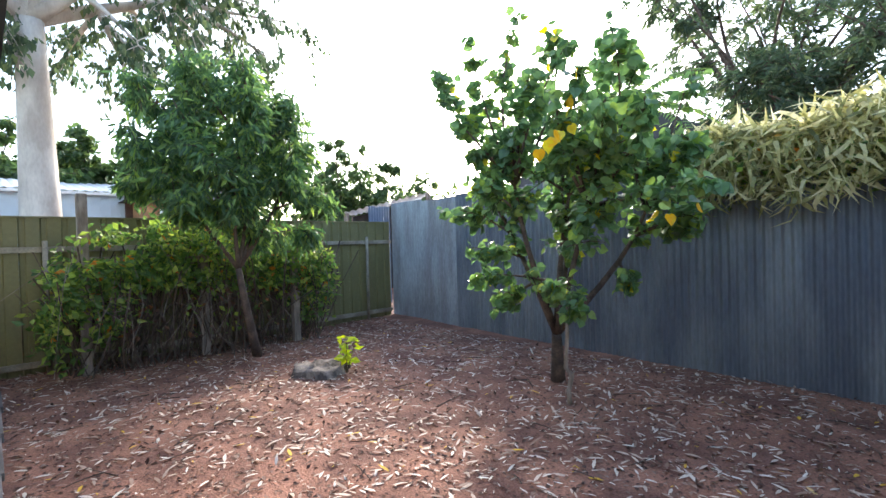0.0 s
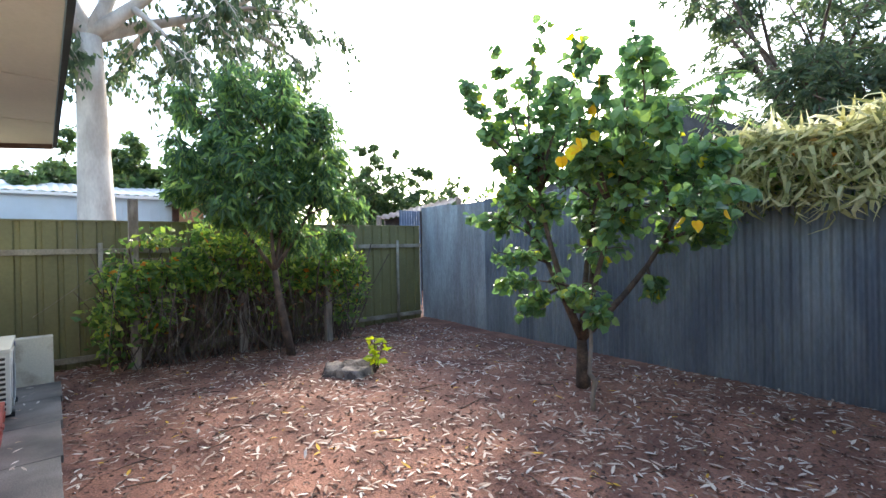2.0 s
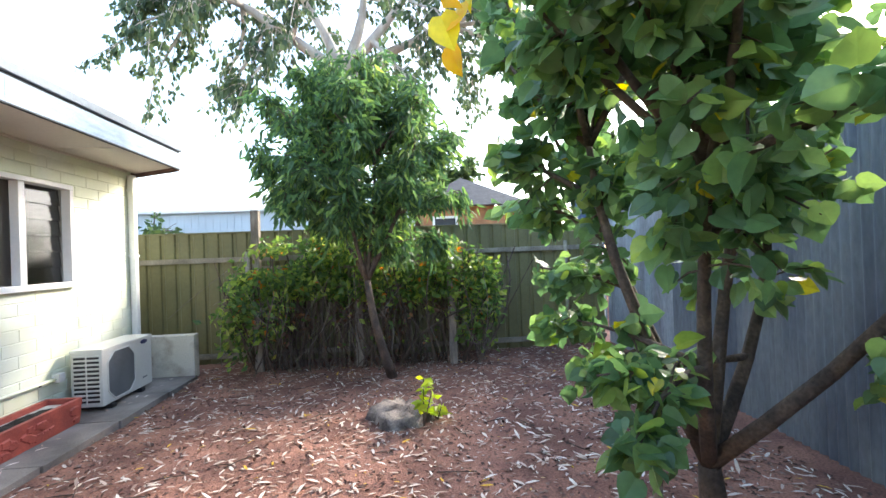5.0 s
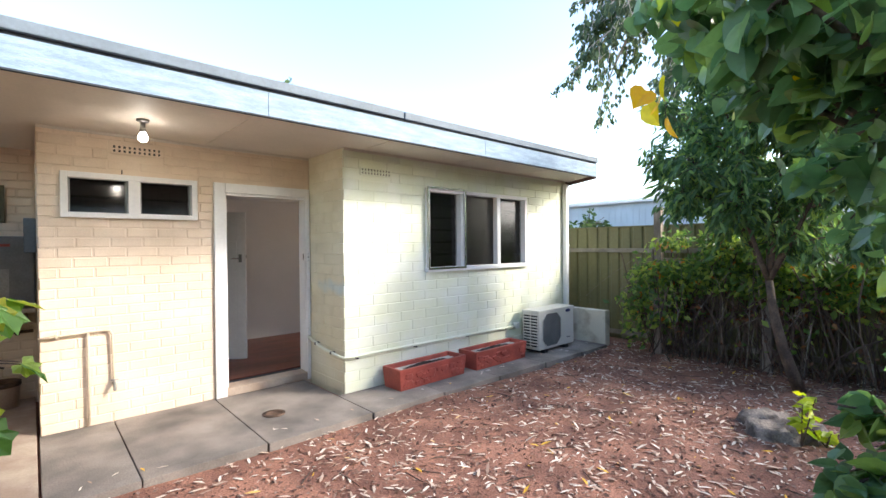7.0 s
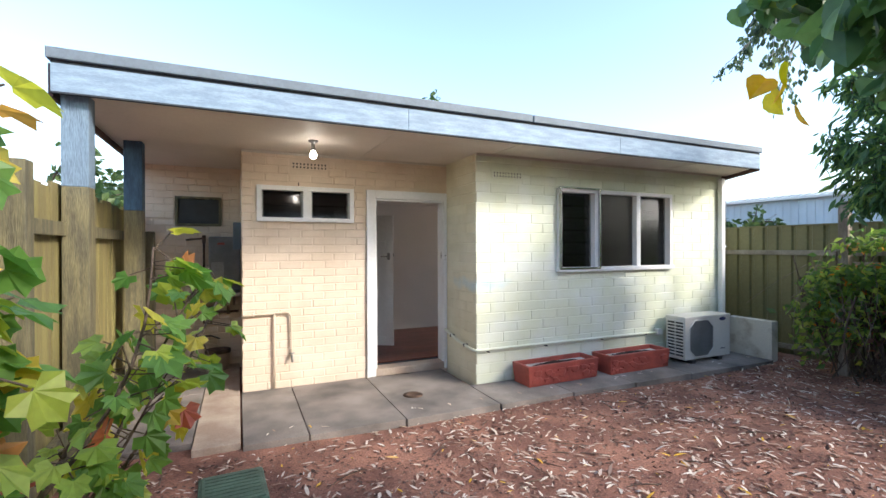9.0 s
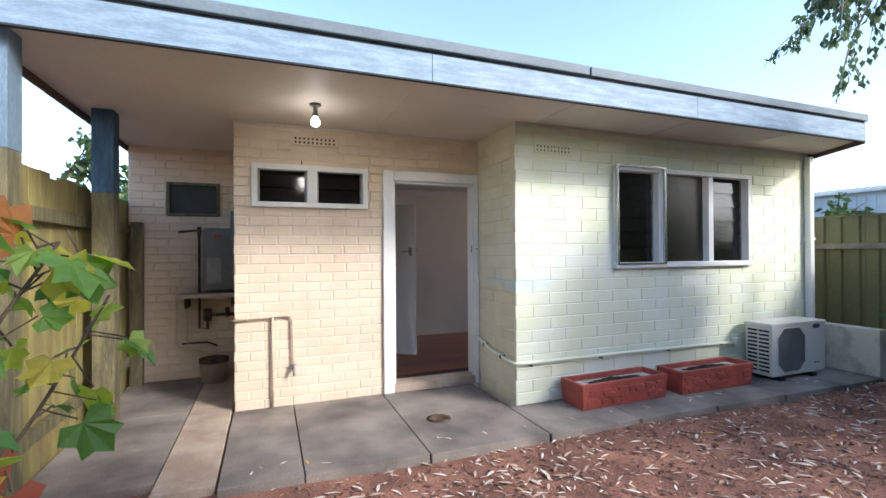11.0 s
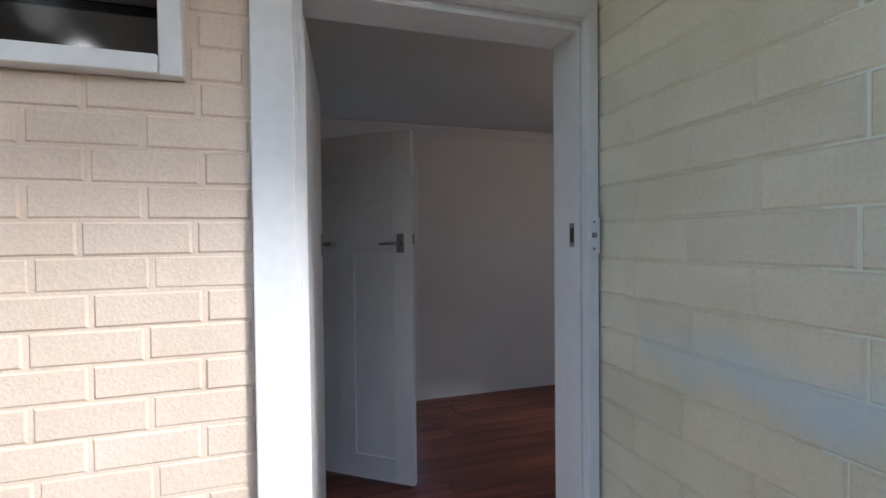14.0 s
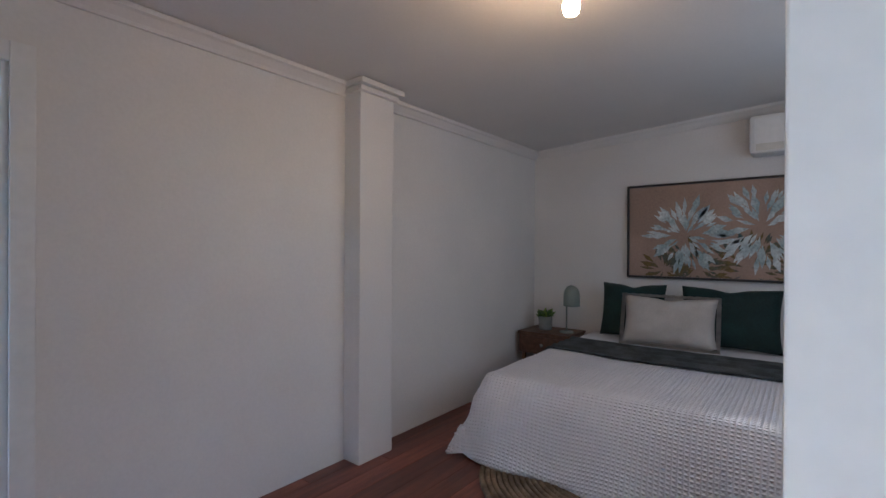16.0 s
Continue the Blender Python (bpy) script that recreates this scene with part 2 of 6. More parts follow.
# blue patch of old paint at the wall's corner
def add_blue_patch(m):
    n, l = m.node_tree.nodes, m.node_tree.links
    b = n["Principled BSDF"]
    src = b.inputs["Base Color"].links[0].from_socket
    geo = n.new("ShaderNodeNewGeometry")
    sub = n.new("ShaderNodeVectorMath")
    sub.operation = 'SUBTRACT'
    sub.inputs[1].default_value = (0.12, 0.15, 1.10)
    sc = n.new("ShaderNodeVectorMath")
    sc.operation = 'MULTIPLY'
    sc.inputs[1].default_value = (1.6, 1.0, 7.0)
    ln = n.new("ShaderNodeVectorMath")
    ln.operation = 'LENGTH'
    l.new(geo.outputs["Position"], sub.inputs[0])
    l.new(sub.outputs[0], sc.inputs[0])
    l.new(sc.outputs[0], ln.inputs[0])
    tn = n.new("ShaderNodeTexNoise")
    tn.inputs["Scale"].default_value = 5
    l.new(geo.outputs["Position"], tn.inputs["Vector"])
    ad = n.new("ShaderNodeMath")
    l.new(ln.outputs["Value"], ad.inputs[0])
    l.new(tn.outputs[0], ad.inputs[1])
    mr = n.new("ShaderNodeMapRange")
    mr.inputs[1].default_value, mr.inputs[2].default_value = 0.6, 1.15
    mr.inputs[3].default_value, mr.inputs[4].default_value = 0.55, 0.0
    l.new(ad.outputs[0], mr.inputs[0])
    mx = n.new("ShaderNodeMix")
    mx.data_type = 'RGBA'
    l.new(mr.outputs[0], mx.inputs[0])
    l.new(src, mx.inputs[6])
    mx.inputs[7].default_value = (0.45, 0.68, 0.80, 1)
    l.new(mx.outputs[2], b.inputs["Base Color"])


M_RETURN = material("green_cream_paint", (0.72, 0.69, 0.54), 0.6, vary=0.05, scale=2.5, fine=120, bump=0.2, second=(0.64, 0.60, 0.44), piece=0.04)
add_blue_patch(M_MINT)
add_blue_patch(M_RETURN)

L_APRICOT = leaf_material("apricot_leaf", ((0.0, (0.075, 0.140, 0.065)), (0.5, (0.120, 0.225, 0.090)), (0.85, (0.200, 0.310, 0.100)), (0.985, (0.235, 0.330, 0.065)), (0.99, (0.60, 0.50, 0.05)), (1.0, (0.696, 0.60, 0.059))), 0.3, 0.4)
L_YELLOW = leaf_material("yellow_apricot_leaf", ((0.0, (0.80, 0.42, 0.02)), (0.7, (0.85, 0.55, 0.03)), (1.0, (0.70, 0.62, 0.06))), 0.45, 0.4)
L_PEACH = leaf_material("peach_leaf", ((0.0, (0.048, 0.096, 0.042)), (0.55, (0.090, 0.170, 0.065)), (0.88, (0.180, 0.285, 0.080)), (1.0, (0.280, 0.390, 0.090))))
L_CREEPER = leaf_material("creeper_leaf", ((0.0, (0.055, 0.110, 0.035)), (0.55, (0.140, 0.240, 0.055)), (0.88, (0.330, 0.420, 0.085)), (0.975, (0.380, 0.420, 0.100)), (0.985, (0.508, 0.181, 0.054)), (1.0, (0.700, 0.280, 0.054))))
L_GRAPE = leaf_material("grape_leaf", ((0.0, (0.085, 0.190, 0.045)), (0.45, (0.160, 0.300, 0.060)), (0.75, (0.380, 0.440, 0.075)), (0.92, (0.560, 0.460, 0.080)), (0.98, (0.450, 0.150, 0.080)), (1.0, (0.380, 0.110, 0.070))))
L_STRAP = leaf_material("pale_strap_leaf", ((0.0, (0.12, 0.13, 0.05)), (0.4, (0.40, 0.38, 0.17)), (1.0, (0.72, 0.67, 0.44))), 0.45, 0.5)
L_FAR = leaf_material("far_leaf", ((0.0, (0.034, 0.068, 0.027)), (0.7, (0.081, 0.135, 0.047)), (1.0, (0.149, 0.203, 0.068))))
L_GUM = leaf_material("gum_leaf", ((0.0, (0.041, 0.074, 0.041)), (0.7, (0.081, 0.121, 0.061)), (1.0, (0.149, 0.189, 0.081))))
L_LITTER = leaf_material("dry_leaf", ((0.0, (0.30, 0.18, 0.13)), (0.35, (0.58, 0.45, 0.36)), (0.8, (0.78, 0.69, 0.60)), (0.955, (0.8, 0.74, 0.66)), (0.97, (0.7, 0.4, 0.04)), (1.0, (0.72, 0.45, 0.05))), 0.7, 0.1)
L_BARKCHIP = leaf_material("bark_chip", ((0.0, (0.06, 0.03, 0.025)), (0.6, (0.16, 0.085, 0.06)), (1.0, (0.34, 0.22, 0.17))), 0.9, 0.0)
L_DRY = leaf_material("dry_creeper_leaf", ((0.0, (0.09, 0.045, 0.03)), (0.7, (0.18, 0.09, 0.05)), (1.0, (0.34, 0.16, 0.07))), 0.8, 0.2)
L_LIME = leaf_material("lime_leaf", ((0.0, (0.22, 0.34, 0.04)), (1.0, (0.45, 0.5, 0.05))))


# ---- building helpers ----
def add_box(bm, lo, hi, bevel=0.0):
    vs = [bm.verts.new((x, y, z)) for x in (lo[0], hi[0]) for y in (lo[1], hi[1]) for z in (lo[2], hi[2])]
    fs = [bm.faces.new([vs[i] for i in q]) for q in ((0, 1, 3, 2), (4, 6, 7, 5), (0, 4, 5, 1), (2, 3, 7, 6), (0, 2, 6, 4), (1, 5, 7, 3))]
    if bevel:
        es = {e for f in fs for e in f.edges}
        bmesh.ops.bevel(bm, geom=list(es), offset=bevel, segments=2, affect='EDGES', profile=0.6)


def finish(name, bm, mat, parent=None, smooth=False, m=None):
    bmesh.ops.recalc_face_normals(bm, faces=bm.faces[:])
    me = bpy.data.meshes.new(name)
    bm.to_mesh(me)
    bm.free()
    me.materials.append(mat)
    if smooth:
        for p in me.polygons:
            p.use_smooth = True
    o = new(name, me)
    if parent:
        o.parent = parent
    if m is not None:
        o.matrix_basis = m
    return o


# parts that stand apart from one another become one object each
SINGLE = {"bracket", "screw", "clip", "foot", "rail", "fence_post", "carport_post", "latch", "hinge", "louvre_clip", "valve", "panel", "back_rail", "cover_strip", "quad_trim", "barge", "tile_row", "side_rib", "side_slot", "rib"}


def boxes(name, parts, mat, parent=None, bevel=0.004, m=None):
    if parent is not None and name in SINGLE and len(parts) > 1:
        for one in parts:
            o = boxes(name, [one], mat, parent, bevel, m)
        return o
    bm = bmesh.new()
    for lo, hi in parts:
        add_box(bm, lo, hi, bevel)
    return finish(name, bm, mat, parent, m=m)


def empty(name, label, category, at=(0, 0, 0), group="", kind="", turn=0):
    o = new(name)
    o.empty_display_size = 0.1
    o.matrix_basis = pose(*at, 0, 0, turn)
    return tagged(o, label, category, group, kind)


def add_tube(bm, pts, radii, sides=8, caps=True):
    pts = [Vector(p) for p in pts]
    rings = []
    side = None
    for i, p in enumerate(pts):
        d = (pts[min(i + 1, len(pts) - 1)] - pts[max(i - 1, 0)])
        d = d.normalized() if d.length > 1e-6 else Vector((0, 0, 1))
        if side is None:
            side = d.orthogonal().normalized()
        side = (side - d * side.dot(d))
        side = side.normalized() if side.length > 1e-5 else d.orthogonal().normalized()
        up = d.cross(side)
        r = radii[i] if isinstance(radii, (list, tuple)) else radii
        rings.append([bm.verts.new(p + (side * math.cos(a) + up * math.sin(a)) * r) for a in (2 * math.pi * k / sides for k in range(sides))])
    for a, b in zip(rings, rings[1:]):
        for k in range(sides):
            bm.faces.new((a[k], a[(k + 1) % sides], b[(k + 1) % sides], b[k]))
    if caps:
        bm.faces.new(rings[0][::-1])
        bm.faces.new(rings[-1])


def tube(name, pts, radii, mat, parent=None, sides=8, m=None):
    bm = bmesh.new()
    add_tube(bm, pts, radii, sides)
    return finish(name, bm, mat, parent, True, m)


def lathe(name, profile, mat, parent=None, sides=24, m=None):
    bm = bmesh.new()
    rings = [[bm.verts.new((r * math.cos(2 * math.pi * k / sides), r * math.sin(2 * math.pi * k / sides), z)) for k in range(sides)] for r, z in profile]
    for a, b in zip(rings, rings[1:]):
        for k in range(sides):
            bm.faces.new((a[k], a[(k + 1) % sides], b[(k + 1) % sides], b[k]))
    bm.faces.new(rings[0][::-1])
    bm.faces.new(rings[-1])
    return finish(name, bm, mat, parent, True, m)


def wall(name, lo, hi, axis, holes, mat, label):
    """An upright wall between lo and hi; holes (a0, a1, z0, z1) along its axis ('x' or 'y') go through it."""
    k = 0 if axis == 'x' else 1
    us = sorted({lo[k], hi[k], *[h[0] for h in holes], *[h[1] for h in holes]})
    zs = sorted({lo[2], hi[2], *[h[2] for h in holes], *[h[3] for h in holes]})
    bm = bmesh.new()
    for u0, u1 in zip(us, us[1:]):
        for z0, z1 in zip(zs, zs[1:]):
            uc, zc = (u0 + u1) / 2, (z0 + z1) / 2
            if any(h[0] < uc < h[1] and h[2] < zc < h[3] for h in holes):
                continue
            a, b = list(lo), list(hi)
            a[k], b[k], a[2], b[2] = u0, u1, z0, z1
            add_box(bm, a, b)
    bmesh.ops.remove_doubles(bm, verts=bm.verts[:], dist=1e-5)
    bm.verts.index_update()
    pairs = collections_of_double_faces(bm)
    bmesh.ops.delete(bm, geom=pairs, context='FACES_ONLY')
    return tagged(finish(name, bm, mat), label, "wall", kind="structure")


def collections_of_double_faces(bm):
    by = {}
    for f in bm.faces:
        by.setdefault(frozenset(v.index for v in f.verts), []).append(f)
    return [f for fs in by.values() if len(fs) > 1 for f in fs]


BRICK_MESHES = {}


def brick_mesh(name, length, height, mat, deep):
    key = (name, round(length, 2), round(height, 3), mat.name)
    if key not in BRICK_MESHES:
        l, h = round(length, 2) / 2, height / 2
        c = 0.005
        v = [(-l, 0, -h), (l, 0, -h), (l, 0, h), (-l, 0, h), (-l, -deep + c, -h), (l, -deep + c, -h), (l, -deep + c, h), (-l, -deep + c, h),
             (-l + c, -deep, -h + c), (l - c, -deep, -h + c), (l - c, -deep, h - c), (-l + c, -deep, h - c)]
        f = [(0, 1, 5, 4), (1, 2, 6, 5), (2, 3, 7, 6), (3, 0, 4, 7), (4, 5, 9, 8), (5, 6, 10, 9), (6, 7, 11, 10), (7, 4, 8, 11), (8, 9, 10, 11)]
        me = bpy.data.meshes.new(name)
        me.from_pydata(v, [], f)
        me.materials.append(mat)
        BRICK_MESHES[key] = me
    return BRICK_MESHES[key]


def lay_bricks(parent, at, turn, length, z0, z1, brick, course, holes, mat, joint=0.01, deep=0.012, uneven=0.004, seed=3):
    """Courses of painted bricks proud of a wall's face; the face looks along local -y, turned by degrees about z."""
    rnd = random.Random(seed)
    base = pose(at[0], at[1], 0, 0, 0, turn)
    rows_n = int((z1 - z0) / course + 0.5)
    for r in range(rows_n):
        a, b = z0 + r * course, z0 + (r + 1) * course - joint
        mid = (a + b) / 2
        cuts = [(h[0], h[1]) for h in holes if h[2] - 0.01 < mid < h[3] + 0.01]
        u = -brick * (0.5 if r % 2 else 0.0) + (rnd.random() - 0.5) * 0.03
        while u < length:
            spans = [(max(u, 0), min(u + brick - joint, length))]
            for c0, c1 in cuts:
                nxt = []
                for s0, s1 in spans:
                    if c1 <= s0 or c0 >= s1:
                        nxt.append((s0, s1))
                    else:
                        nxt += [(s0, c0)] * (c0 > s0) + [(c1, s1)] * (c1 < s1)
                spans = nxt
            for s0, s1 in spans:
                if s1 - s0 < 0.03:
                    continue
                o = new("brick", brick_mesh("brick", s1 - s0 - 0.004, b - a, mat, deep))
                o.parent = parent
                j = uneven
                o.matrix_basis = base @ pose((s0 + s1) / 2, rnd.uniform(0, j), mid + rnd.uniform(-j, j) * .4, rnd.uniform(-1, 1) * j * 150, rnd.uniform(-1, 1) * j * 100, rnd.uniform(-1, 1) * j * 60)
            u += brick


LEAF_SHAPES = {
    # (along, across, lift) outlines with a midrib fold
    "heart": ([(0, 0, 0), (-.07, .22, .04), (.08, .42, .08), (.34, .50, .09), (.60, .38, .06), (.80, .20, 0), (1, 0, -.12), (.80, -.20, 0), (.60, -.38, .06), (.34, -.50, .09), (.08, -.42, .08), (-.07, -.22, .04), (.45, 0, -.02)],
              [(0, 12, 2, 1), (12, 4, 3, 2), (12, 6, 5, 4), (0, 11, 10, 12), (12, 10, 9, 8), (12, 8, 7, 6)]),
    "lance": ([(0, 0, 0), (.3, .13, .03), (.7, .10, -.04), (1, 0, -.18), (.7, -.10, -.04), (.3, -.13, .03), (.5, 0, -.04)],
              [(0, 6, 1), (6, 2, 1), (6, 3, 2), (0, 5, 6), (5, 4, 6), (6, 4, 3)]),
    "grape": ([(.12, 0, 0), (-.08, .3, .05), (.18, .55, .02), (.42, .36, .06), (.70, .46, -.02), (.72, .22, .04), (1, 0, -.12), (.72, -.22, .04), (.70, -.46, -.02), (.42, -.36, .06), (.18, -.55, .02), (-.08, -.3, .05)],
              [(0, 3, 2, 1), (0, 5, 4, 3), (0, 6, 5), (0, 7, 6), (0, 9, 8, 7), (0, 11, 10, 9)]),
    "oval": ([(0, 0, 0), (.45, .30, .06), (1, 0, -.08), (.45, -.30, .06)], [(0, 2, 1), (0, 3, 2)]),
    "strap": ([(0, .05, 0), (.35, .07, .22), (.7, .05, .12), (1, 0, -.35), (.7, -.05, .12), (.35, -.07, .22), (0, -.05, 0)], [(0, 6, 5, 1), (1, 5, 4, 2), (2, 4, 3)]),
    "curl": ([(0, 0, 0), (.25, .13, .03), (.6, .19, .05), (1, .12, .02), (.6, -.01, .05), (.25, -.07, .03)], [(0, 5, 1), (1, 5, 4, 2), (2, 4, 3)]),
}


def leaves(name, pts, ways, sizes, shape, mat, parent=None, flat=0.5, seed=1, up=None):
    """One mesh of many leaves: at each point a leaf along its way, its blade turned to the sky by flat (0 any, 1 level)."""
    rng = np.random.default_rng(seed)
    pts, ways, sizes = np.asarray(pts, float), np.asarray(ways, float), np.asarray(sizes, float)
    n = len(pts)
    ways = ways / (np.linalg.norm(ways, axis=1, keepdims=True) + 1e-9)
    nrm = rng.normal(size=(n, 3)) * (1 - flat) + np.array([0, 0, 1.0]) * flat
    across = np.cross(nrm, ways)
    across /= np.linalg.norm(across, axis=1, keepdims=True) + 1e-9
    nrm = np.cross(ways, across)
    tv, tf = LEAF_SHAPES[shape]
    tv = np.array(tv)
    v = pts[:, None, :] + sizes[:, None, None] * (tv[None, :, 0:1] * ways[:, None, :] + tv[None, :, 1:2] * across[:, None, :] + tv[None, :, 2:3] * nrm[:, None, :])
    k = len(tv)
    faces = [tuple(i * k + j for j in f) for i in range(n) for f in tf]
    me = bpy.data.meshes.new(name)
    me.from_pydata(v.reshape(-1, 3).tolist(), [], faces)
    me.materials.append(mat)
    o = new(name, me)
    if parent:
        o.parent = parent
    return o


def curve_points(a, b, bend, n=6, rnd=random):
    a, b = Vector(a), Vector(b)
    off = Vector((rnd.uniform(-1, 1), rnd.uniform(-1, 1), rnd.uniform(-.3, .6))) * bend
    return [a.lerp(b, i / n) + off * math.sin(math.pi * i / n) for i in range(n + 1)]


def tree(name, base, fork, tips, trunk_r, leaf, size, per_twig, twigs, reach, mat, bark, label, category="tree", droop=0.2, seed=1, flat=0.4, lean=0.1, group="", cup=1.0, limb=0.62, low=0.35, start=0.22, mains=0):
    """A trunk from base to fork, a limb to each tip, twigs along the limbs and leaves along the twigs."""
    rnd = random.Random(seed)
    rng = np.random.default_rng(seed)
    root = empty(name, label, category, base, group)
    inv = Vector(base)
    bm = bmesh.new()
    fork = Vector(fork)
    add_tube(bm, [p - inv for p in curve_points(base, fork, lean, 5, rnd)], [trunk_r * (1.25 - .1 * i) for i in range(6)], 10)
    P, W = [], []
    stems = []
    for tip in tips:
        rf = tip[3] if len(tip) > 3 else 1.0
        tip = Vector(tip[:3])
        ln = (tip - fork).length
        line = curve_points(fork, tip, 0.12 * ln, 8, rnd)
        r0 = trunk_r * limb
        if mains and len(stems) >= mains:
            # a side branch leaves the nearest main limb below its tip
            q = min((s[k] for s in stems[:mains] for k in (2, 3, 4, 5)), key=lambda v: (v - tip).length + (.6 if v.z > tip.z - .1 else 0))
            line = curve_points(q, tip, 0.1 * (tip - q).length, 8, rnd)
            r0 *= .5
        stems.append(line)
        add_tube(bm, [p - inv for p in line], [max(r0 * (1 - i / 8.6), 0.004) for i in range(9)], 7)
        for _ in range(twigs):
            f = rnd.uniform(start, 1.0)
            k = min(int(f * 8), 7)
            p = line[k].lerp(line[k + 1], f * 8 - k)
            d = (tip - fork).normalized() * 0.6 + Vector((rnd.gauss(0, 1), rnd.gauss(0, 1), rnd.gauss(0, .7)))
            e = p + d.normalized() * reach * rf * rnd.uniform(.35, 1) * (1.15 - .6 * f)
            e.z -= droop * reach * rnd.random()
            if e.z < inv.z + low:
                e.z = inv.z + low + rnd.random() * .1
            add_tube(bm, [p - inv, p.lerp(e, .5) + Vector((0, 0, .04 * reach)) - inv, e - inv], [0.006 * cup, 0.005 * cup, 0.002 * cup], 4, False)
            for _ in range(per_twig):
                g = rnd.uniform(.25, 1.05)
                q = p.lerp(e, g)
                P.append(q - inv + Vector((rnd.gauss(0, size * .35), rnd.gauss(0, size * .35), rnd.gauss(0, size * .35))))
                w = (e - p).normalized() * .6 + Vector((rnd.gauss(0, .6), rnd.gauss(0, .6), rnd.gauss(0, .4) - droop * 1.6))
                W.append(w)
    finish("branch", bm, bark, root, True)
    S = size * rng.uniform(.6, 1.2, len(P))
    leaves("foliage", P, W, S, leaf, mat, root, flat, seed)
    return root


# ---- ground and paving ----
def ground():
    def axis(lo, hi):
        inner = np.arange(lo, hi + .01, 0.11).tolist()
        return [-600, -150, -40, -15] + inner + [15, 40, 150, 600]
    xs, ys = axis(-3.9, 5.4), axis(-6.4, 0.4)
    v, f = [], []
    for y in ys:
        for x in xs:
            far = x < -4 or x > 5.5 or y < -6.5 or y > .45
            z = -0.05
            if not far:
                z += 0.035 * noise.noise((x * .6, y * .6, 0)) + 0.012 * noise.noise((x * 3, y * 3, 2)) + 0.006 * noise.noise((x * 9, y * 9, 5))
                if y > -0.9:
                    z = min(z, -0.03 - 0.02 * (y + .9))
            v.append((x, y, z))
    w = len(xs)
    for j in range(len(ys) - 1):
        for i in range(w - 1):
            f.append((j * w + i, j * w + i + 1, (j + 1) * w + i + 1, (j + 1) * w + i))
    me = bpy.data.meshes.new("ground")
    me.from_pydata(v, [], f)
    me.materials.append(M_SOIL)
    for p in me.polygons:
        p.use_smooth = True
    return tagged(new("ground", me), "bare reddish-brown earth yard with leaf litter", "ground", kind="structure")


ground()


def soil_z(x, y):
    z = -0.05 + 0.035 * noise.noise((x * .6, y * .6, 0)) + 0.012 * noise.noise((x * 3, y * 3, 2)) + 0.006 * noise.noise((x * 9, y * 9, 5))
    return min(z, -0.03 - 0.02 * (y + .9)) if y > -.9 else z


# front edge of the soffit
EDGE_A, EDGE_B = Vector((-3.47, -0.71, 0)), Vector((3.80, -0.68, 0))


def edge_y(x):
    return EDGE_A.y + (x - EDGE_A.x) * (EDGE_B.y - EDGE_A.y) / (EDGE_B.x - EDGE_A.x)


# ---- house shell ----
wall_front = wall("wall_front", (0.012, 0.012, -0.2), (4.12, 0.12, 2.549), 'x', [(1.11, 3.03, 1.24, 2.225)], M_MINT, "pale mint painted block wall with a triple window")
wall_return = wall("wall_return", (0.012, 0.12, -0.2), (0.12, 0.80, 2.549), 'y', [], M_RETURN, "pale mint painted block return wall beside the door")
wall_door = wall("wall_door", (-2.34, 0.80, -0.2), (0.12, 0.91, 2.549), 'x', [(-2.19, -1.185, 1.82, 2.17), (-0.95, -0.006, 0.0, 2.11)], M_CREAM, "peach-cream painted brick wall with doorway and high window")
wall_side = wall("wall_side", (-2.34, 0.91, -0.2), (-2.23, 2.16, 2.549), 'y', [], M_CREAM, "peach-cream painted brick side wall of the alcove")
wall_alcove = wall("wall_alcove", (-3.46, 2.16, -0.2), (-2.23, 2.27, 2.549), 'x', [(-3.10, -2.58, 1.80, 2.17)], M_CREAM, "cream painted brick wall at the alcove's back")
wall("wall_inner_front", (0.26, 0.16, 0), (3.84, 0.26, 2.7), 'x', [(1.11, 3.03, 1.24, 2.225)], M_WALL, "white plastered room wall with window")
wall("wall_inner_return", (0.16, 0.16, 0), (0.26, .98, 2.7), 'y', [], M_WALL, "white plastered return wall")
wall("wall_inner_door", (-2.23, 0.912, 0), (0.16, .98, 2.7), 'x', [(-2.19, -1.185, 1.82, 2.17), (-0.95, -0.006, 0.0, 2.11)], M_WALL, "white plastered wall round the entrance door")
wall("wall_far", (-2.34, 3.13, 0), (3.84, 3.24, 2.7), 'x', [(-0.85, -0.07, 0.09, 2.0)], M_WALL, "white plastered far wall with a back doorway")
wall("wall_end", (3.84, 0.16, 0), (3.86, 3.24, 2.7), 'y', [], M_WALL, "white plastered end wall behind the bed")
wall("wall_partition", (-1.10, .98, 0), (-1.0, 3.13, 2.7), 'y', [(1.50, 2.34, 0.09, 2.06)], M_WALL, "white partition wall with a doorway")
wall("wall_closing", (-2.34, 2.27, -.2), (-2.24, 3.13, 2.7), 'y', [], M_CREAM, "plain wall closing the house")
wall("wall_end_outer", (4.0, 0.125, -.2), (4.119, 3.24, 2.549), 'y', [], M_MINT, "painted end wall")


def sloped_ceiling():
    bm = bmesh.new()
    add_box(bm, (0.13, 0.13, 0), (3.86, 3.2, 0.05))
    add_box(bm, (-2.30, 0.93, 0), (0.1299, 3.2, 0.05))
    for v in bm.verts:
        v.co.z += 2.33 + 0.06 * (3.13 - v.co.y)
    return tagged(finish("ceiling", bm, M_CEIL), "white plaster ceiling rising towards the window side", "ceiling", kind="structure")


sloped_ceiling()


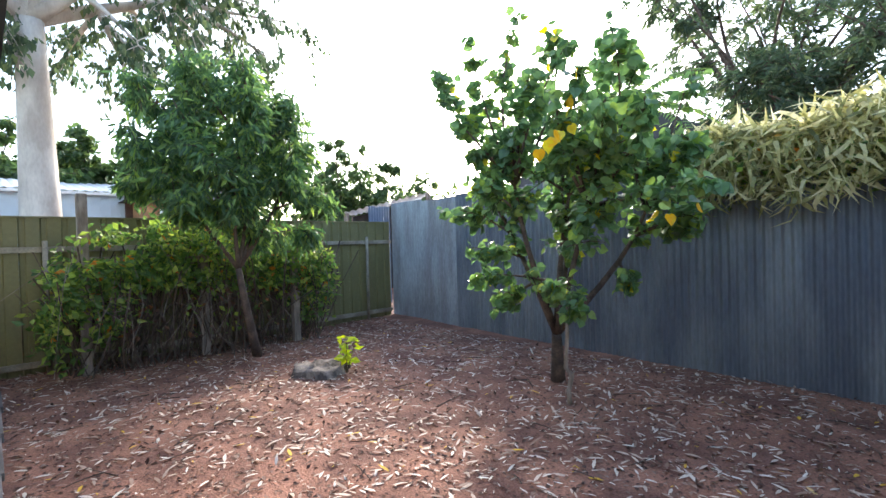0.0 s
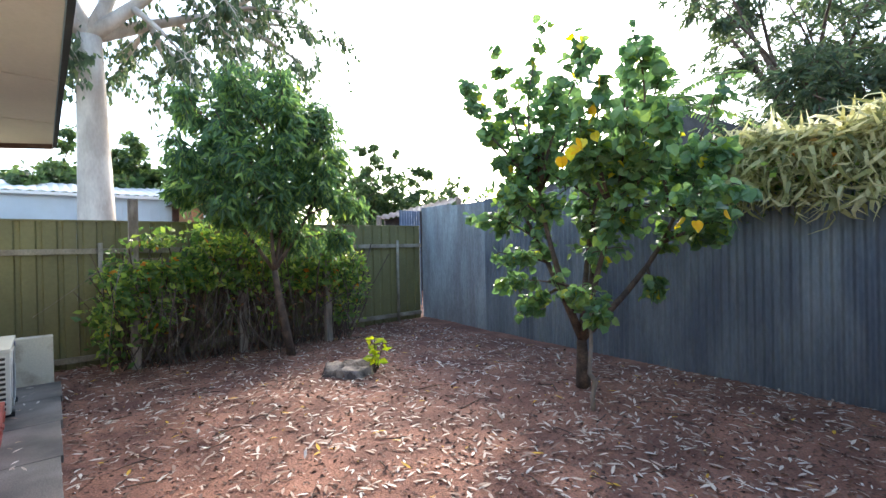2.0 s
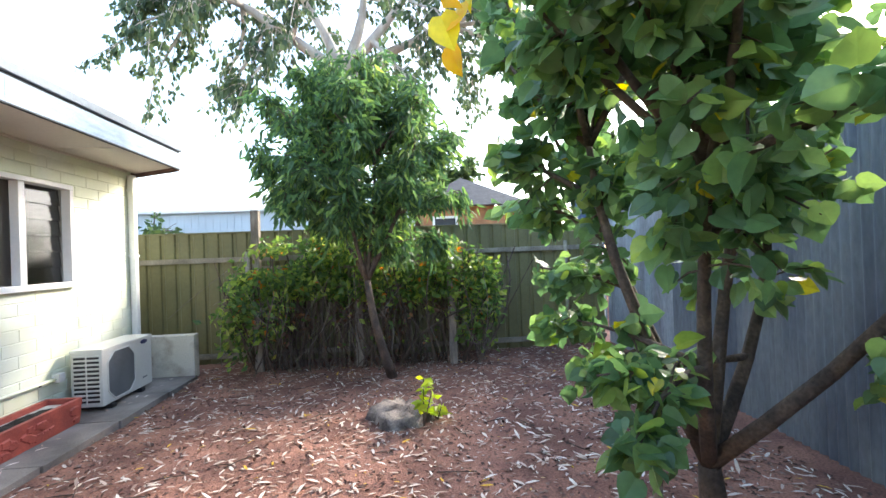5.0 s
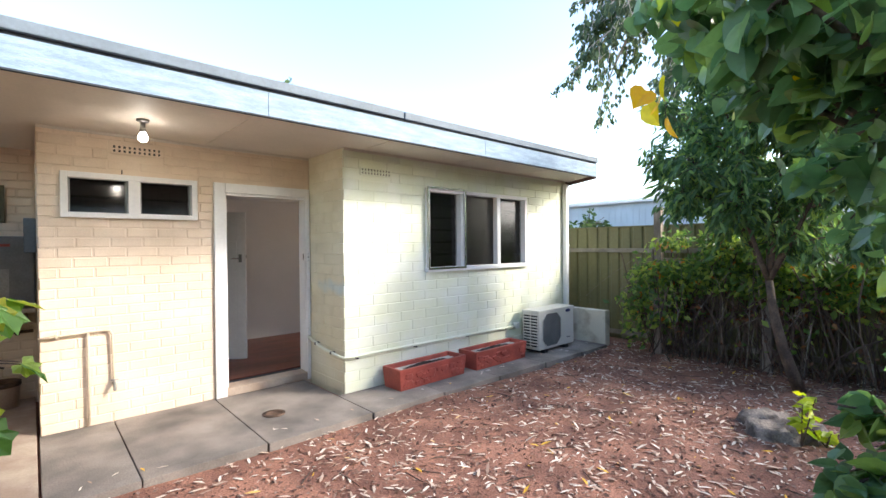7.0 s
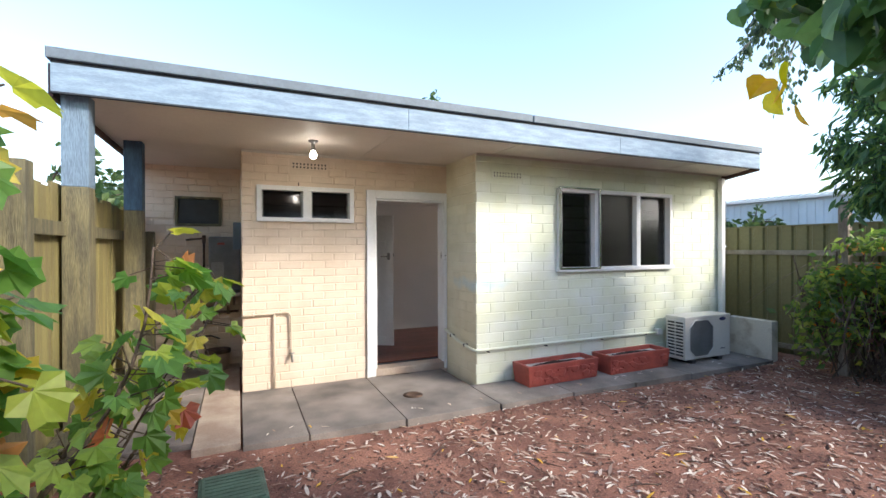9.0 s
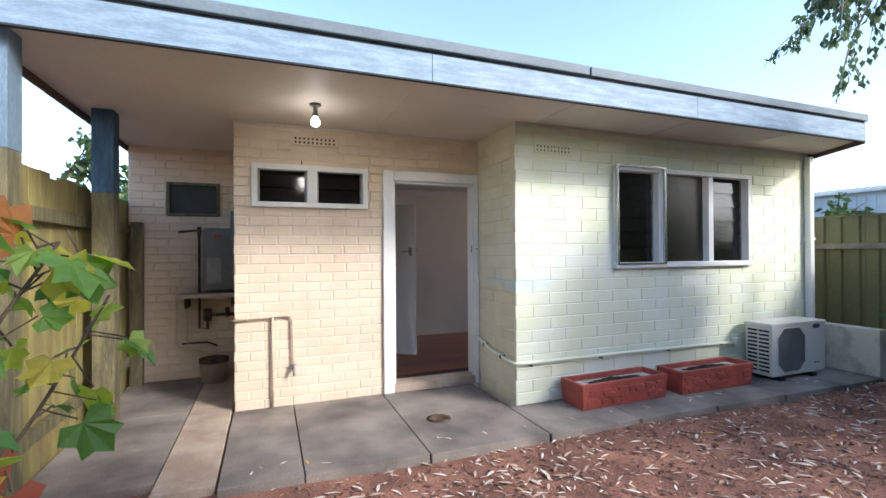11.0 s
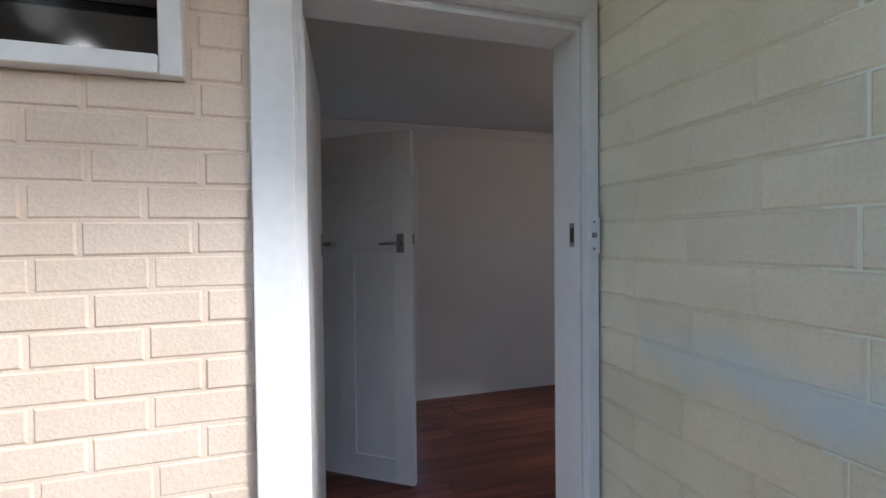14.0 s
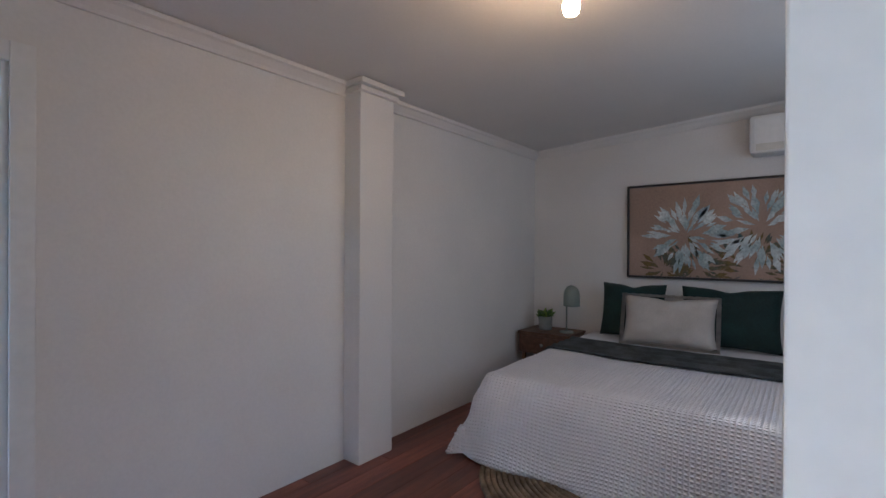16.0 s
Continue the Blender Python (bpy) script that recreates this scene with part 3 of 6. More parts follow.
def cornice(name, a, b, inward):
    """A cove of plaster along the top of a wall from a to b."""
    bm = bmesh.new()
    prof = [(0, -.07), (.012, -.07), (.02, -.055), (.045, -.025), (.06, -.018), (.065, 0), (0, 0)]
    ends = []
    for p in (a, b):
        z = 2.33 + 0.06 * (3.13 - p[1])
        ends.append([bm.verts.new((p[0] + inward[0] * q, p[1] + inward[1] * q, z + h)) for q, h in prof])
    for k in range(len(prof) - 1):
        bm.faces.new((ends[0][k], ends[0][k + 1], ends[1][k + 1], ends[1][k]))
    bm.faces.new(ends[0])
    bm.faces.new(ends[1][::-1])
    return tagged(finish(name, bm, M_WALL), "white plaster cornice", "trim", kind="structure")


cornice("trim", (-.998, 3.128), (3.838, 3.128), (0, -1))
cornice("trim", (3.838, 3.06), (3.838, 0.27), (-1, 0))


def pilaster():
    bm = bmesh.new()
    add_box(bm, (1.395, 2.988, 0.096), (1.665, 3.128, 2.335), 0.006)
    return tagged(finish("pilaster", bm, M_WALL), "white plastered pier on the room's far wall", "pier", kind="structure")


pilaster()


def pier_cornice():
    bm = bmesh.new()
    add_box(bm, (1.375, 2.96, 2.27), (1.685, 3.127, 2.30), 0.006)
    add_box(bm, (1.355, 2.93, 2.302), (1.705, 3.127, 2.334), 0.006)
    return tagged(finish("trim", bm, M_WALL), "white moulded cornice round the pier", "trim", kind="structure")


pier_cornice()


def roof():
    """Soffit, fascia, cap and roof deck."""
    a, b = EDGE_A, EDGE_B
    root = empty("roof", "flat roof with pale blue fascia and grey metal cap", "roof", kind="structure")
    bm = bmesh.new()
    for z0, z1, grow in ((2.55, 2.575, 0.0), (2.62, 2.69, -0.02)):
        q = [(a.x, a.y - grow), (b.x, b.y - grow), (4.25, .12), (4.25, 3.4), (a.x, 3.4)]
        lo = [bm.verts.new((x, y, z0)) for x, y in q]
        hi = [bm.verts.new((x, y, z1)) for x, y in q]
        bm.faces.new(lo[::-1])
        bm.faces.new(hi)
        for k in range(5):
            bm.faces.new((lo[k], lo[(k + 1) % 5], hi[(k + 1) % 5], hi[k]))
    finish("soffit", bm, M_SOFFIT, root)
    turn = math.degrees(math.atan2(b.y - a.y, b.x - a.x))
    ln = (b - a).length
    base = pose(a.x, a.y, 0, 0, 0, turn)
    bm = bmesh.new()
    for k in range(3):
        add_box(bm, (ln * k / 3 + (.002 if k else 0), -0.032, 2.515), (ln * (k + 1) / 3, -0.002, 2.705), 0.004)
    finish("fascia", bm, M_FASCIA, root, m=base)
    boxes("gap", [((0, -0.024, 2.706), (ln, -0.003, 2.727))], M_DARKLINE, root, 0, base)
    bm = bmesh.new()
    for k, (s, e) in enumerate(((-.02, ln * .508), (ln * .511, ln + .02))):
        add_box(bm, (s, -0.055 + .006 * k, 2.728), (e, 0.30, 2.80), 0.008)
    finish("cap", bm, M_CAP, root, m=base)
    boxes("drip", [((0, -0.034, 2.512), (ln, -0.004, 2.523))], M_DARKLINE, root, 0, base)
    # barge boards at both ends
    boxes("barge", [((a.x - .03, a.y + .03, 2.50), (a.x - .002, 3.4, 2.72))], M_BROWN, root)
    q = b
    w = Vector((4.25 - b.x, .12 - b.y, 0))
    boxes("barge", [((0, -.03, 2.50), (w.length, -.002, 2.72))], M_BROWN, root, m=pose(q.x, q.y, 0, 0, 0, math.degrees(math.atan2(w.y, w.x))))
    # cover strips on the soffit joints
    st = []
    for x in (-2.37, -1.1, 0.2, 1.5, 2.8):
        st.append(((x, edge_y(x) + .01, 2.5445), (x + .022, (0.79 if x < 0 else -0.002), 2.5495)))
    boxes("cover_strip", st, M_SOFFIT, root, 0)
    boxes("quad_trim", [((0.0, -.025, 2.527), (3.98, 0.0, 2.549)), ((-2.35, .775, 2.527), (-.002, .798, 2.549))], M_SOFFIT, root, 0.003)
    return root


roof()


def downpipe():
    root = empty("downpipe", "white square downpipe at the wall's end", "pipe")
    boxes("pipe", [((3.99, -0.075, -0.02), (4.06, -0.005, 2.50))], M_WHITE, root, 0.008)
    boxes("bracket", [((3.975, -0.08, z), (4.075, 0.0, z + .03)) for z in (0.5, 1.5, 2.3)], M_WHITE, root, 0.002)
    boxes("corner_board", [((4.076, -0.03, 0.0), (4.13, -0.001, 2.54))], M_BROWN, root, 0.003)


downpipe()


# ---- paving ----
def paving():
    root = empty("pavement", "grey weathered concrete slabs along the house wall", "path", kind="structure")
    xs = [-2.36, -1.86, -1.03, -0.07, 0.80, 1.66, 2.55, 3.40, 4.10]
    for a, b in zip(xs, xs[1:]):
        back = 0.815 if b < 0.05 else 0.03
        front = -0.60 - 0.018 * (a + 2.36)
        bm = bmesh.new()
        add_box(bm, (a + .004, front, -0.12), (b - .004, back, 0), 0.006)
        finish("slab", bm, M_CONCRETE, root)
    bm = bmesh.new()
    add_box(bm, (-3.44, -0.38, -0.12), (-2.72, 0.95, 0.0), 0.006)
    finish("slab", bm, M_CONCRETE, root)
    bm = bmesh.new()
    add_box(bm, (-3.44, 0.96, -0.12), (-2.72, 2.16, 0.0), 0.006)
    finish("slab", bm, M_CONCRETE, root)
    boxes("strip", [((-2.71, -0.55, -0.12), (-2.372, 2.16, 0.006))], M_STRIP, root, 0.006)


paving()


def door_step():
    bm = bmesh.new()
    add_box(bm, (-0.945, 0.775, 0.0), (-0.011, .98, 0.085), 0.01)
    return tagged(finish("step", bm, M_STRIP), "worn concrete door sill", "step", kind="structure")


door_step()


# ---- windows ----
def louvre_bay(root, x0, x1, z0, z1, y, n, tilt=38):
    for k in range(n):
        h = (z1 - z0) / n
        bm = bmesh.new()
        add_box(bm, (x0, -0.003, -h * .56), (x1, 0.003, h * .56))
        o = finish("louvre", bm, M_LOUVRE, root, m=pose(0, y, z0 + (k + .5) * h, -tilt * .45, 0, 0))
        o.visible_shadow = False
    boxes("louvre_clip", [((x, y - .015, z0), (x + .012, y + .015, z1)) for x in (x0, x1 - .012)], M_STEEL, root, 0.001)


def front_window():
    root = empty("window_1", "white timber triple window with louvres and a fly screen", "window", kind="structure")
    x0, x1, z0, z1 = 1.11, 3.03, 1.24, 2.225
    m1, m2 = 1.70, 2.41
    boxes("frame", [((x0, -.028, z0 + .03), (x0 + .045, .155, z1 - .045)), ((x1 - .045, -.028, z0 + .03), (x1, .155, z1 - .045)), ((x0, -.03, z1 - .044), (x1, .157, z1)),
                    ((m1 - .03, -.02, z0 + .03), (m1 + .03, .15, z1 - .045)), ((m2 - .035, -.02, z0 + .03), (m2 + .035, .15, z1 - .045))], M_WHITE, root, 0.004)
    boxes("sill", [((x0 - .015, -.05, z0 - .025), (x1 + .015, .155, z0 + .028))], M_WHITE, root, 0.006)
    bm = bmesh.new()
    add_box(bm, (m1 + .03, .055, z0 + .03), (m2 - .035, .061, z1 - .045))
    finish("pane", bm, M_GLASS, root).visible_shadow = False
    louvre_bay(root, x0 + .047, m1 - .032, z0 + .03, z1 - .046, .07, 6, 12)
    louvre_bay(root, m2 + .037, x1 - .047, z0 + .03, z1 - .046, .07, 6, 12)
    # aluminium screen frame hung proud over the first bay
    s = [((x0 - .01, -.062, z0 + .005), (x0 + .012, -.032, z1 + .012)), ((m1 + .008, -.062, z0 + .005), (m1 + .03, -.032, z1 + .012)),
         ((x0 + .012, -.062, z1 - .01), (m1 + .008, -.032, z1 + .012)), ((x0 + .012, -.062, z0 + .005), (m1 + .008, -.032, z0 + .027))]
    boxes("screen_frame", s, M_CHROME, root, 0.002)
    boxes("latch", [((m1 + .006, -.075, 1.40), (m1 + .034, -.064, 1.43)), ((x0 - .016, -.075, 1.40), (x0 + .006, -.064, 1.43))], M_STEEL, root, 0.002)


front_window()


def high_window():
    root = empty("window_2", "white timber high window with two dark louvre bays", "window", kind="structure")
    x0, x1, z0, z1, y = -2.205, -1.17, 1.80, 2.188, 0.787
    m = (x0 + x1) / 2
    boxes("frame", [((x0, y - .028, z0), (x0 + .05, .955, z1)), ((x1 - .05, y - .028, z0), (x1, .955, z1)), ((x0 + .05, y - .03, z1 - .05), (x1 - .05, .955, z1)),
                    ((x0 + .05, y - .04, z0), (x1 - .05, .955, z0 + .045)), ((m - .045, y - .024, z0 + .045), (m + .045, .95, z1 - .05))], M_WHITE, root, 0.004)
    louvre_bay(root, x0 + .055, m - .05, z0 + .05, z1 - .055, .84, 2, 20)
    louvre_bay(root, m + .05, x1 - .055, z0 + .05, z1 - .055, .84, 2, 20)


high_window()


def alcove_window():
    root = empty("window_3", "small dark window in the alcove wall", "window", kind="structure")
    boxes("frame", [((-3.10, 2.12, 1.80), (-3.07, 2.2, 2.17)), ((-2.61, 2.12, 1.80), (-2.58, 2.2, 2.17)), ((-3.07, 2.12, 2.14), (-2.61, 2.2, 2.17)), ((-3.07, 2.12, 1.80), (-2.61, 2.2, 1.83))], M_GREENPOST, root, 0.003)
    boxes("pane", [((-3.07, 2.16, 1.83), (-2.61, 2.17, 2.14))], M_SCREEN, root, 0)


alcove_window()


def vent(at, width, n, turn=0):
    root = empty("air_vent", "painted terracotta air vent with small square holes", "vent", at, "air vents", turn=turn)
    h = 0.085
    parts = []
    step = width / n
    rail = 0.014
    for r in range(3):
        parts.append(((0, -.016, r * (h - rail) / 2), (width, -.001, r * (h - rail) / 2 + rail)))
    for c in range(n + 1):
        parts.append(((c * (width - .02) / n, -.0165, .001), (c * (width - .02) / n + .02, -.0012, h - .001)))
    boxes("grille", parts, M_CREAM if at[1] > .5 else M_MINT, root, 0)
    boxes("hollow", [((.005, -.0055, .005), (width - .005, -.0005, h - .005))], M_BLACK, root, 0)


vent((-1.86, 0.786, 2.375), 0.40, 10)
vent((0.20, -0.001, 2.29), 0.40, 10)


# ---- doors ----
def entrance():
    root = empty("door_frame", "white painted timber door frame", "door frame", kind="structure")
    L, R, T = -0.945, -0.010, 2.105
    boxes("architrave", [((-1.02, .762, 0.004), (L + .03, .798, T + .085)), ((R - .03, .762, 0.004), (-.001, .798, T + .085)), ((L + .03, .762, T - .012), (R - .03, .798, T + .085))], M_WHITE, root, 0.005)
    boxes("jamb", [((L, .80, .086), (L + .04, 0.981, T)), ((R - .022, .80, .086), (R, 0.981, T)), ((L + .04, .80, T - .022), (R - .022, 0.981, T))], M_WHITE, root, 0.002)
    boxes("stop", [((L + .04, .802, .086), (L + .054, .832, T - .022)), ((R - .036, .802, .086), (R - .022, .832, T - .022)), ((L + .054, .802, T - .036), (R - .036, .832, T - .022))], M_WHITE, root, 0.002)
    boxes("strike_plate", [((R - .0245, .847, 1.375), (R - .0221, .878, 1.455))], M_STEEL, root, 0)
    boxes("strike_hole", [((R - .0252, .852, 1.39), (R - .0246, .872, 1.44))], M_RUST, root, 0)
    boxes("inner_architrave", [((L - .06, .9812, .098), (L + .01, .995, T + .07)), ((L + .01, .9812, T - .01), (R + .06, .995, T + .07))], M_WHITE, root, 0.004)
    boxes("hinge", [((L + .045, .885, z), (L + .048, .925, z + .1)) for z in (.35, 1.75)], M_WHITE, root, 0.002)


entrance()


def lever(root, at, turn, side):
    """Plate and lever handle on a door's face; side +1 or -1 is the way the face looks in local y."""
    m = pose(*at)
    boxes("handle_plate", [((-.02, min(0, side * .008), -.05), (.02, max(0, side * .008), .05))], M_STEEL, root, 0.003, m)
    bm = bmesh.new()
    add_tube(bm, [(0, side * .008, 0), (0, side * .045, 0), (-.012, side * .052, 0), (-.10, side * .05, -.004)], [.009, .009, .009, .006], 8)
    finish("handle", bm, M_CHROME, root, True, m)


def front_door():
    ang = 84.8
    root = empty("door_1", "white flush entrance door standing open into the room", "door", (-0.885, 0.925, 0.105), kind="structure", turn=ang)
    bm = bmesh.new()
    add_box(bm, (0.004, 0.0, 0), (0.79, 0.037, 1.96), 0.003)
    finish("leaf", bm, M_WHITE, root)
    lever(root, (0.735, 0.0, 1.285), 0, -1)


front_door()


def panel_door():
    hinge, tip = Vector((-0.985, 2.325)), Vector((-0.345, 1.86))
    ang = math.degrees(math.atan2(tip.y - hinge.y, tip.x - hinge.x))
    root = empty("door_2", "white panelled inner door standing ajar", "door", (hinge.x, hinge.y, 0.105), kind="structure", turn=ang)
    w, h, t = (tip - hinge).length, 1.875, 0.036
    st = 0.11
    boxes("frame", [((0, -t / 2, 0), (st, t / 2, h)), ((w - st, -t / 2, 0), (w, t / 2, h)), ((st, -t / 2, h - .12), (w - st, t / 2, h)), ((st, -t / 2, 1.24), (w - st, t / 2, 1.50)),
                    ((st, -t / 2, 0), (w - st, t / 2, .13)), ((w / 2 - .05, -t / 2, .13), (w / 2 + .05, t / 2, 1.24))], M_WHITE, root, 0.003)
    boxes("panel", [((st - .004, -.009, 1.49), (w - st + .004, .009, h - .115)), ((st - .004, -.009, .125), (w / 2 - .046, .009, 1.245)), ((w / 2 + .046, -.009, .125), (w - st + .004, .009, 1.245))], M_WHITE, root, 0.001)
    lever(root, (w - .065, -t / 2, 1.285), 0, -1)
    boxes("latch", [((w - .001, -.01, 1.28), (w + .003, .01, 1.33))], M_STEEL, root, 0)


panel_door()


def back_door_frame():
    root = empty("door_frame", "white timber frame of the back doorway", "door frame", kind="structure")
    boxes("architrave", [((-.92, 3.112, .097), (-.85, 3.129, 2.07)), ((-.07, 3.112, .097), (0.0, 3.129, 2.07)), ((-.85, 3.112, 2.0), (-.07, 3.129, 2.07))], M_WHITE, root, 0.004)
    boxes("jamb", [((-.85, 3.13, .08), (-.828, 3.25, 2.0)), ((-.092, 3.13, .08), (-.07, 3.25, 2.0)), ((-.828, 3.13, 1.978), (-.092, 3.25, 2.0))], M_WHITE, root, 0.002)


back_door_frame()


def bell_push():
    root = empty("bell_push", "white painted switch plate with a small button on the door frame", "switch", (-0.028, 0.7615, 1.355))
    boxes("plate", [((-.022, -.012, 0), (.022, 0, .115))], M_WHITE, root, 0.003)
    boxes("button", [((-.008, -.018, .05), (.008, -.0121, .066))], M_STEEL, root, 0.002)
    boxes("screw", [((-.004, -.0135, z), (.004, -.0121, z + .008)) for z in (.012, .095)], M_STEEL, root, 0.001)


bell_push()


# ---- pipes on the walls ----
def wall_pipe():
    root = empty("wall_pipe", "white conduit pipe clipped along the base of the wall", "pipe")
    tube("pipe", [(-.035, 0.75, .50), (-.035, .40, .42), (-.035, .05, .39), (-.03, -.03, .387), (.05, -.035, .386), (1.2, -.035, .384), (2.4, -.035, .375), (2.74, -.035, .37)], .016, M_MINT, root)
    boxes("clip", [((x, -.055, .355), (x + .02, -.001, .368)) for x in (.12, .9, 1.75, 2.5)] + [((-.055, y, .36 + .14 * y), (-.001, y + .02, .39 + .14 * y)) for y in (.2, .55)], M_BLACK, root, 0.002)
    boxes("elbow_box", [((2.70, -.075, .34), (2.78, -.005, .42))], M_ACWHITE, root, 0.008)


wall_pipe()


def tap():
    root = empty("garden_tap", "cream painted water pipe with a garden tap on bricks", "tap")
    y = .765
    tube("pipe", [(-2.36, y, .80), (-2.1, y, .812), (-1.93, y, .822), (-1.885, y, .815), (-1.868, y, .78), (-1.862, y, .5), (-1.858, y, .34)], .011, M_COPPER, root)
    tube("pipe", [(-2.035, y, .815), (-2.035, y, .02)], .011, M_COPPER, root)
    tube("tap_body", [(-1.857, y + .02, .345), (-1.857, y - .04, .335), (-1.857, y - .055, .29)], [.016, .014, .012], M_STEEL, root)
    tube("tap_head", [(-1.857, y - .03, .34), (-1.857, y - .03, .375)], .008, M_STEEL, root)
    boxes("tap_handle", [((-1.885, y - .036, .375), (-1.829, y - .024, .386))], M_STEEL, root, 0.003)
    boxes("clip", [((-2.25, y - .015, .79), (-2.235, y + .03, .825))], M_COPPER, root, 0.002)


tap()


def blind_hook():
    root = empty("hook", "small dark iron hook above the high window", "hook", (-1.78, 0.786, 2.20))
    tube("hook_rod", [(0, 0, 0), (0, -.03, 0), (0, -.032, .03)], .005, M_BLACK, root, 6)


blind_hook()


# ---- lamps ----
def bulb_lamp(at, glow, label, r=.03, drop=0.0):
    root = empty("lamp", label, "lamp", at)
    lathe("rose", [(.045, 0), (.045, -.012), (.03, -.02), (.018, -.025), (.018, -.07 - drop), (.024, -.075 - drop), (.024, -.10 - drop)][::-1], M_STEEL, root)
    lathe("bulb", [(q, z - drop) for q, z in ((.008, -.175), (.024, -.168), (r, -.15), (r + .001, -.135), (.024, -.115), (.018, -.1005))], glow, root)


bulb_lamp((-1.72, 0.10, 2.549), M_BULB, "bare white bulb in a batten holder under the porch soffit", .034)
bulb_lamp((1.19, 1.63, 2.418), M_BULBWARM, "bare warm glowing bulb on the bedroom ceiling", drop=.05)


# ---- outdoor unit, low wall, planters ----
def outdoor_unit():
    root = empty("air_conditioner", "beige outdoor air conditioner unit on the concrete path", "air conditioner", (2.85, -0.36, 0.0))
    w, d, h = .88, .29, .60
    bm = bmesh.new()
    add_box(bm, (0, 0, .045), (w, d, h), .014)
    finish("body", bm, M_ACWHITE, root)
    boxes("lid", [((-.006, -.006, h - .035), (w + .006, d + .006, h + .004))], M_ACWHITE, root, .01)
    bm = bmesh.new()
    cx, cz, rx, rz = .30, .315, .225, .235
    ring = [(cx + rx * sx, cz + rz * sz) for sx, sz in ((-.55, -1), (.55, -1), (1, -.6), (1, .6), (.55, 1), (-.55, 1), (-1, .6), (-1, -.6))]
    for y0, y1, s in ((-.004, -.0005, 1.0),):
        lo = [bm.verts.new((cx + (x - cx) * s, y0, cz + (z - cz) * s)) for x, z in ring]
        hi = [bm.verts.new((cx + (x - cx) * s, y1, cz + (z - cz) * s)) for x, z in ring]
        bm.faces.new(lo)
        bm.faces.new(hi[::-1])
        for k in range(8):
            bm.faces.new((lo[k], hi[k], hi[(k + 1) % 8], lo[(k + 1) % 8]))
    finish("fan_guard", bm, M_ACGRILLE, root)
    bm = bmesh.new()
    loop = [(x, -.006, z) for x, z in ring] + [(ring[0][0], -.006, ring[0][1])]
    add_tube(bm, loop, .007, 6)
    finish("guard_rim", bm, M_ACWHITE, root)
    wires = []
    for k in range(1, 22):
        z = cz - rz + 2 * rz * k / 22
        half = rx * (1 if abs(z - cz) < .6 * rz else 1 - .45 * (abs(z - cz) - .6 * rz) / (.4 * rz))
        wires.append(((cx - half, -.008, z - .0025), (cx + half, -.0045, z + .0025)))
    boxes("guard_wire", wires, M_ACGRILLE, root, 0)
    slots, ribs = [], []
    for k in range(11):
        z = .09 + k * .042
        slots.append(((-.003, .03, z), (.0005, .26, z + .022)))
    boxes("side_slot", slots, M_BLACK, root, 0)
    boxes("side_rib", [((-.010, .025, .09 + k * .042 + .023), (0, .265, .09 + k * .042 + .038)) for k in range(11)] + [((-.011, .14, .085), (-.001, .15, .56))], M_ACWHITE, root, .001)
    lathe("badge", [(.04, 0), (.04, .004), (.036, .006)], M_NAVY, root, 20, pose(.72, -.001, .545, 90, 0, 0) @ Matrix.Diagonal((1.6, .62, 1, 1)))
    boxes("small_label", [((.68, -.003, .14), (.77, -.0005, .155))], M_ACGRILLE, root, 0)
    boxes("foot", [((.10, -.02, 0), (.17, d + .02, .044)), ((.62, -.02, 0), (.69, d + .02, .044))], M_BLACK, root, .004)


outdoor_unit()


def low_wall():
    bm = bmesh.new()
    add_box(bm, (4.15, -.65, -.12), (4.29, -.04, .50), .012)
    bmesh.ops.subdivide_edges(bm, edges=bm.edges[:], cuts=2, use_grid_fill=True)
    o = finish("low_wall", bm, material("stained_render", (0.66, 0.62, 0.53), .8, vary=.08, scale=5, fine=60, bump=.4, second=(0.42, 0.36, 0.28), spread=(.3, .5)))
    tagged(o, "low cream rendered wall with chipped base by the fence", "wall", kind="structure")


low_wall()


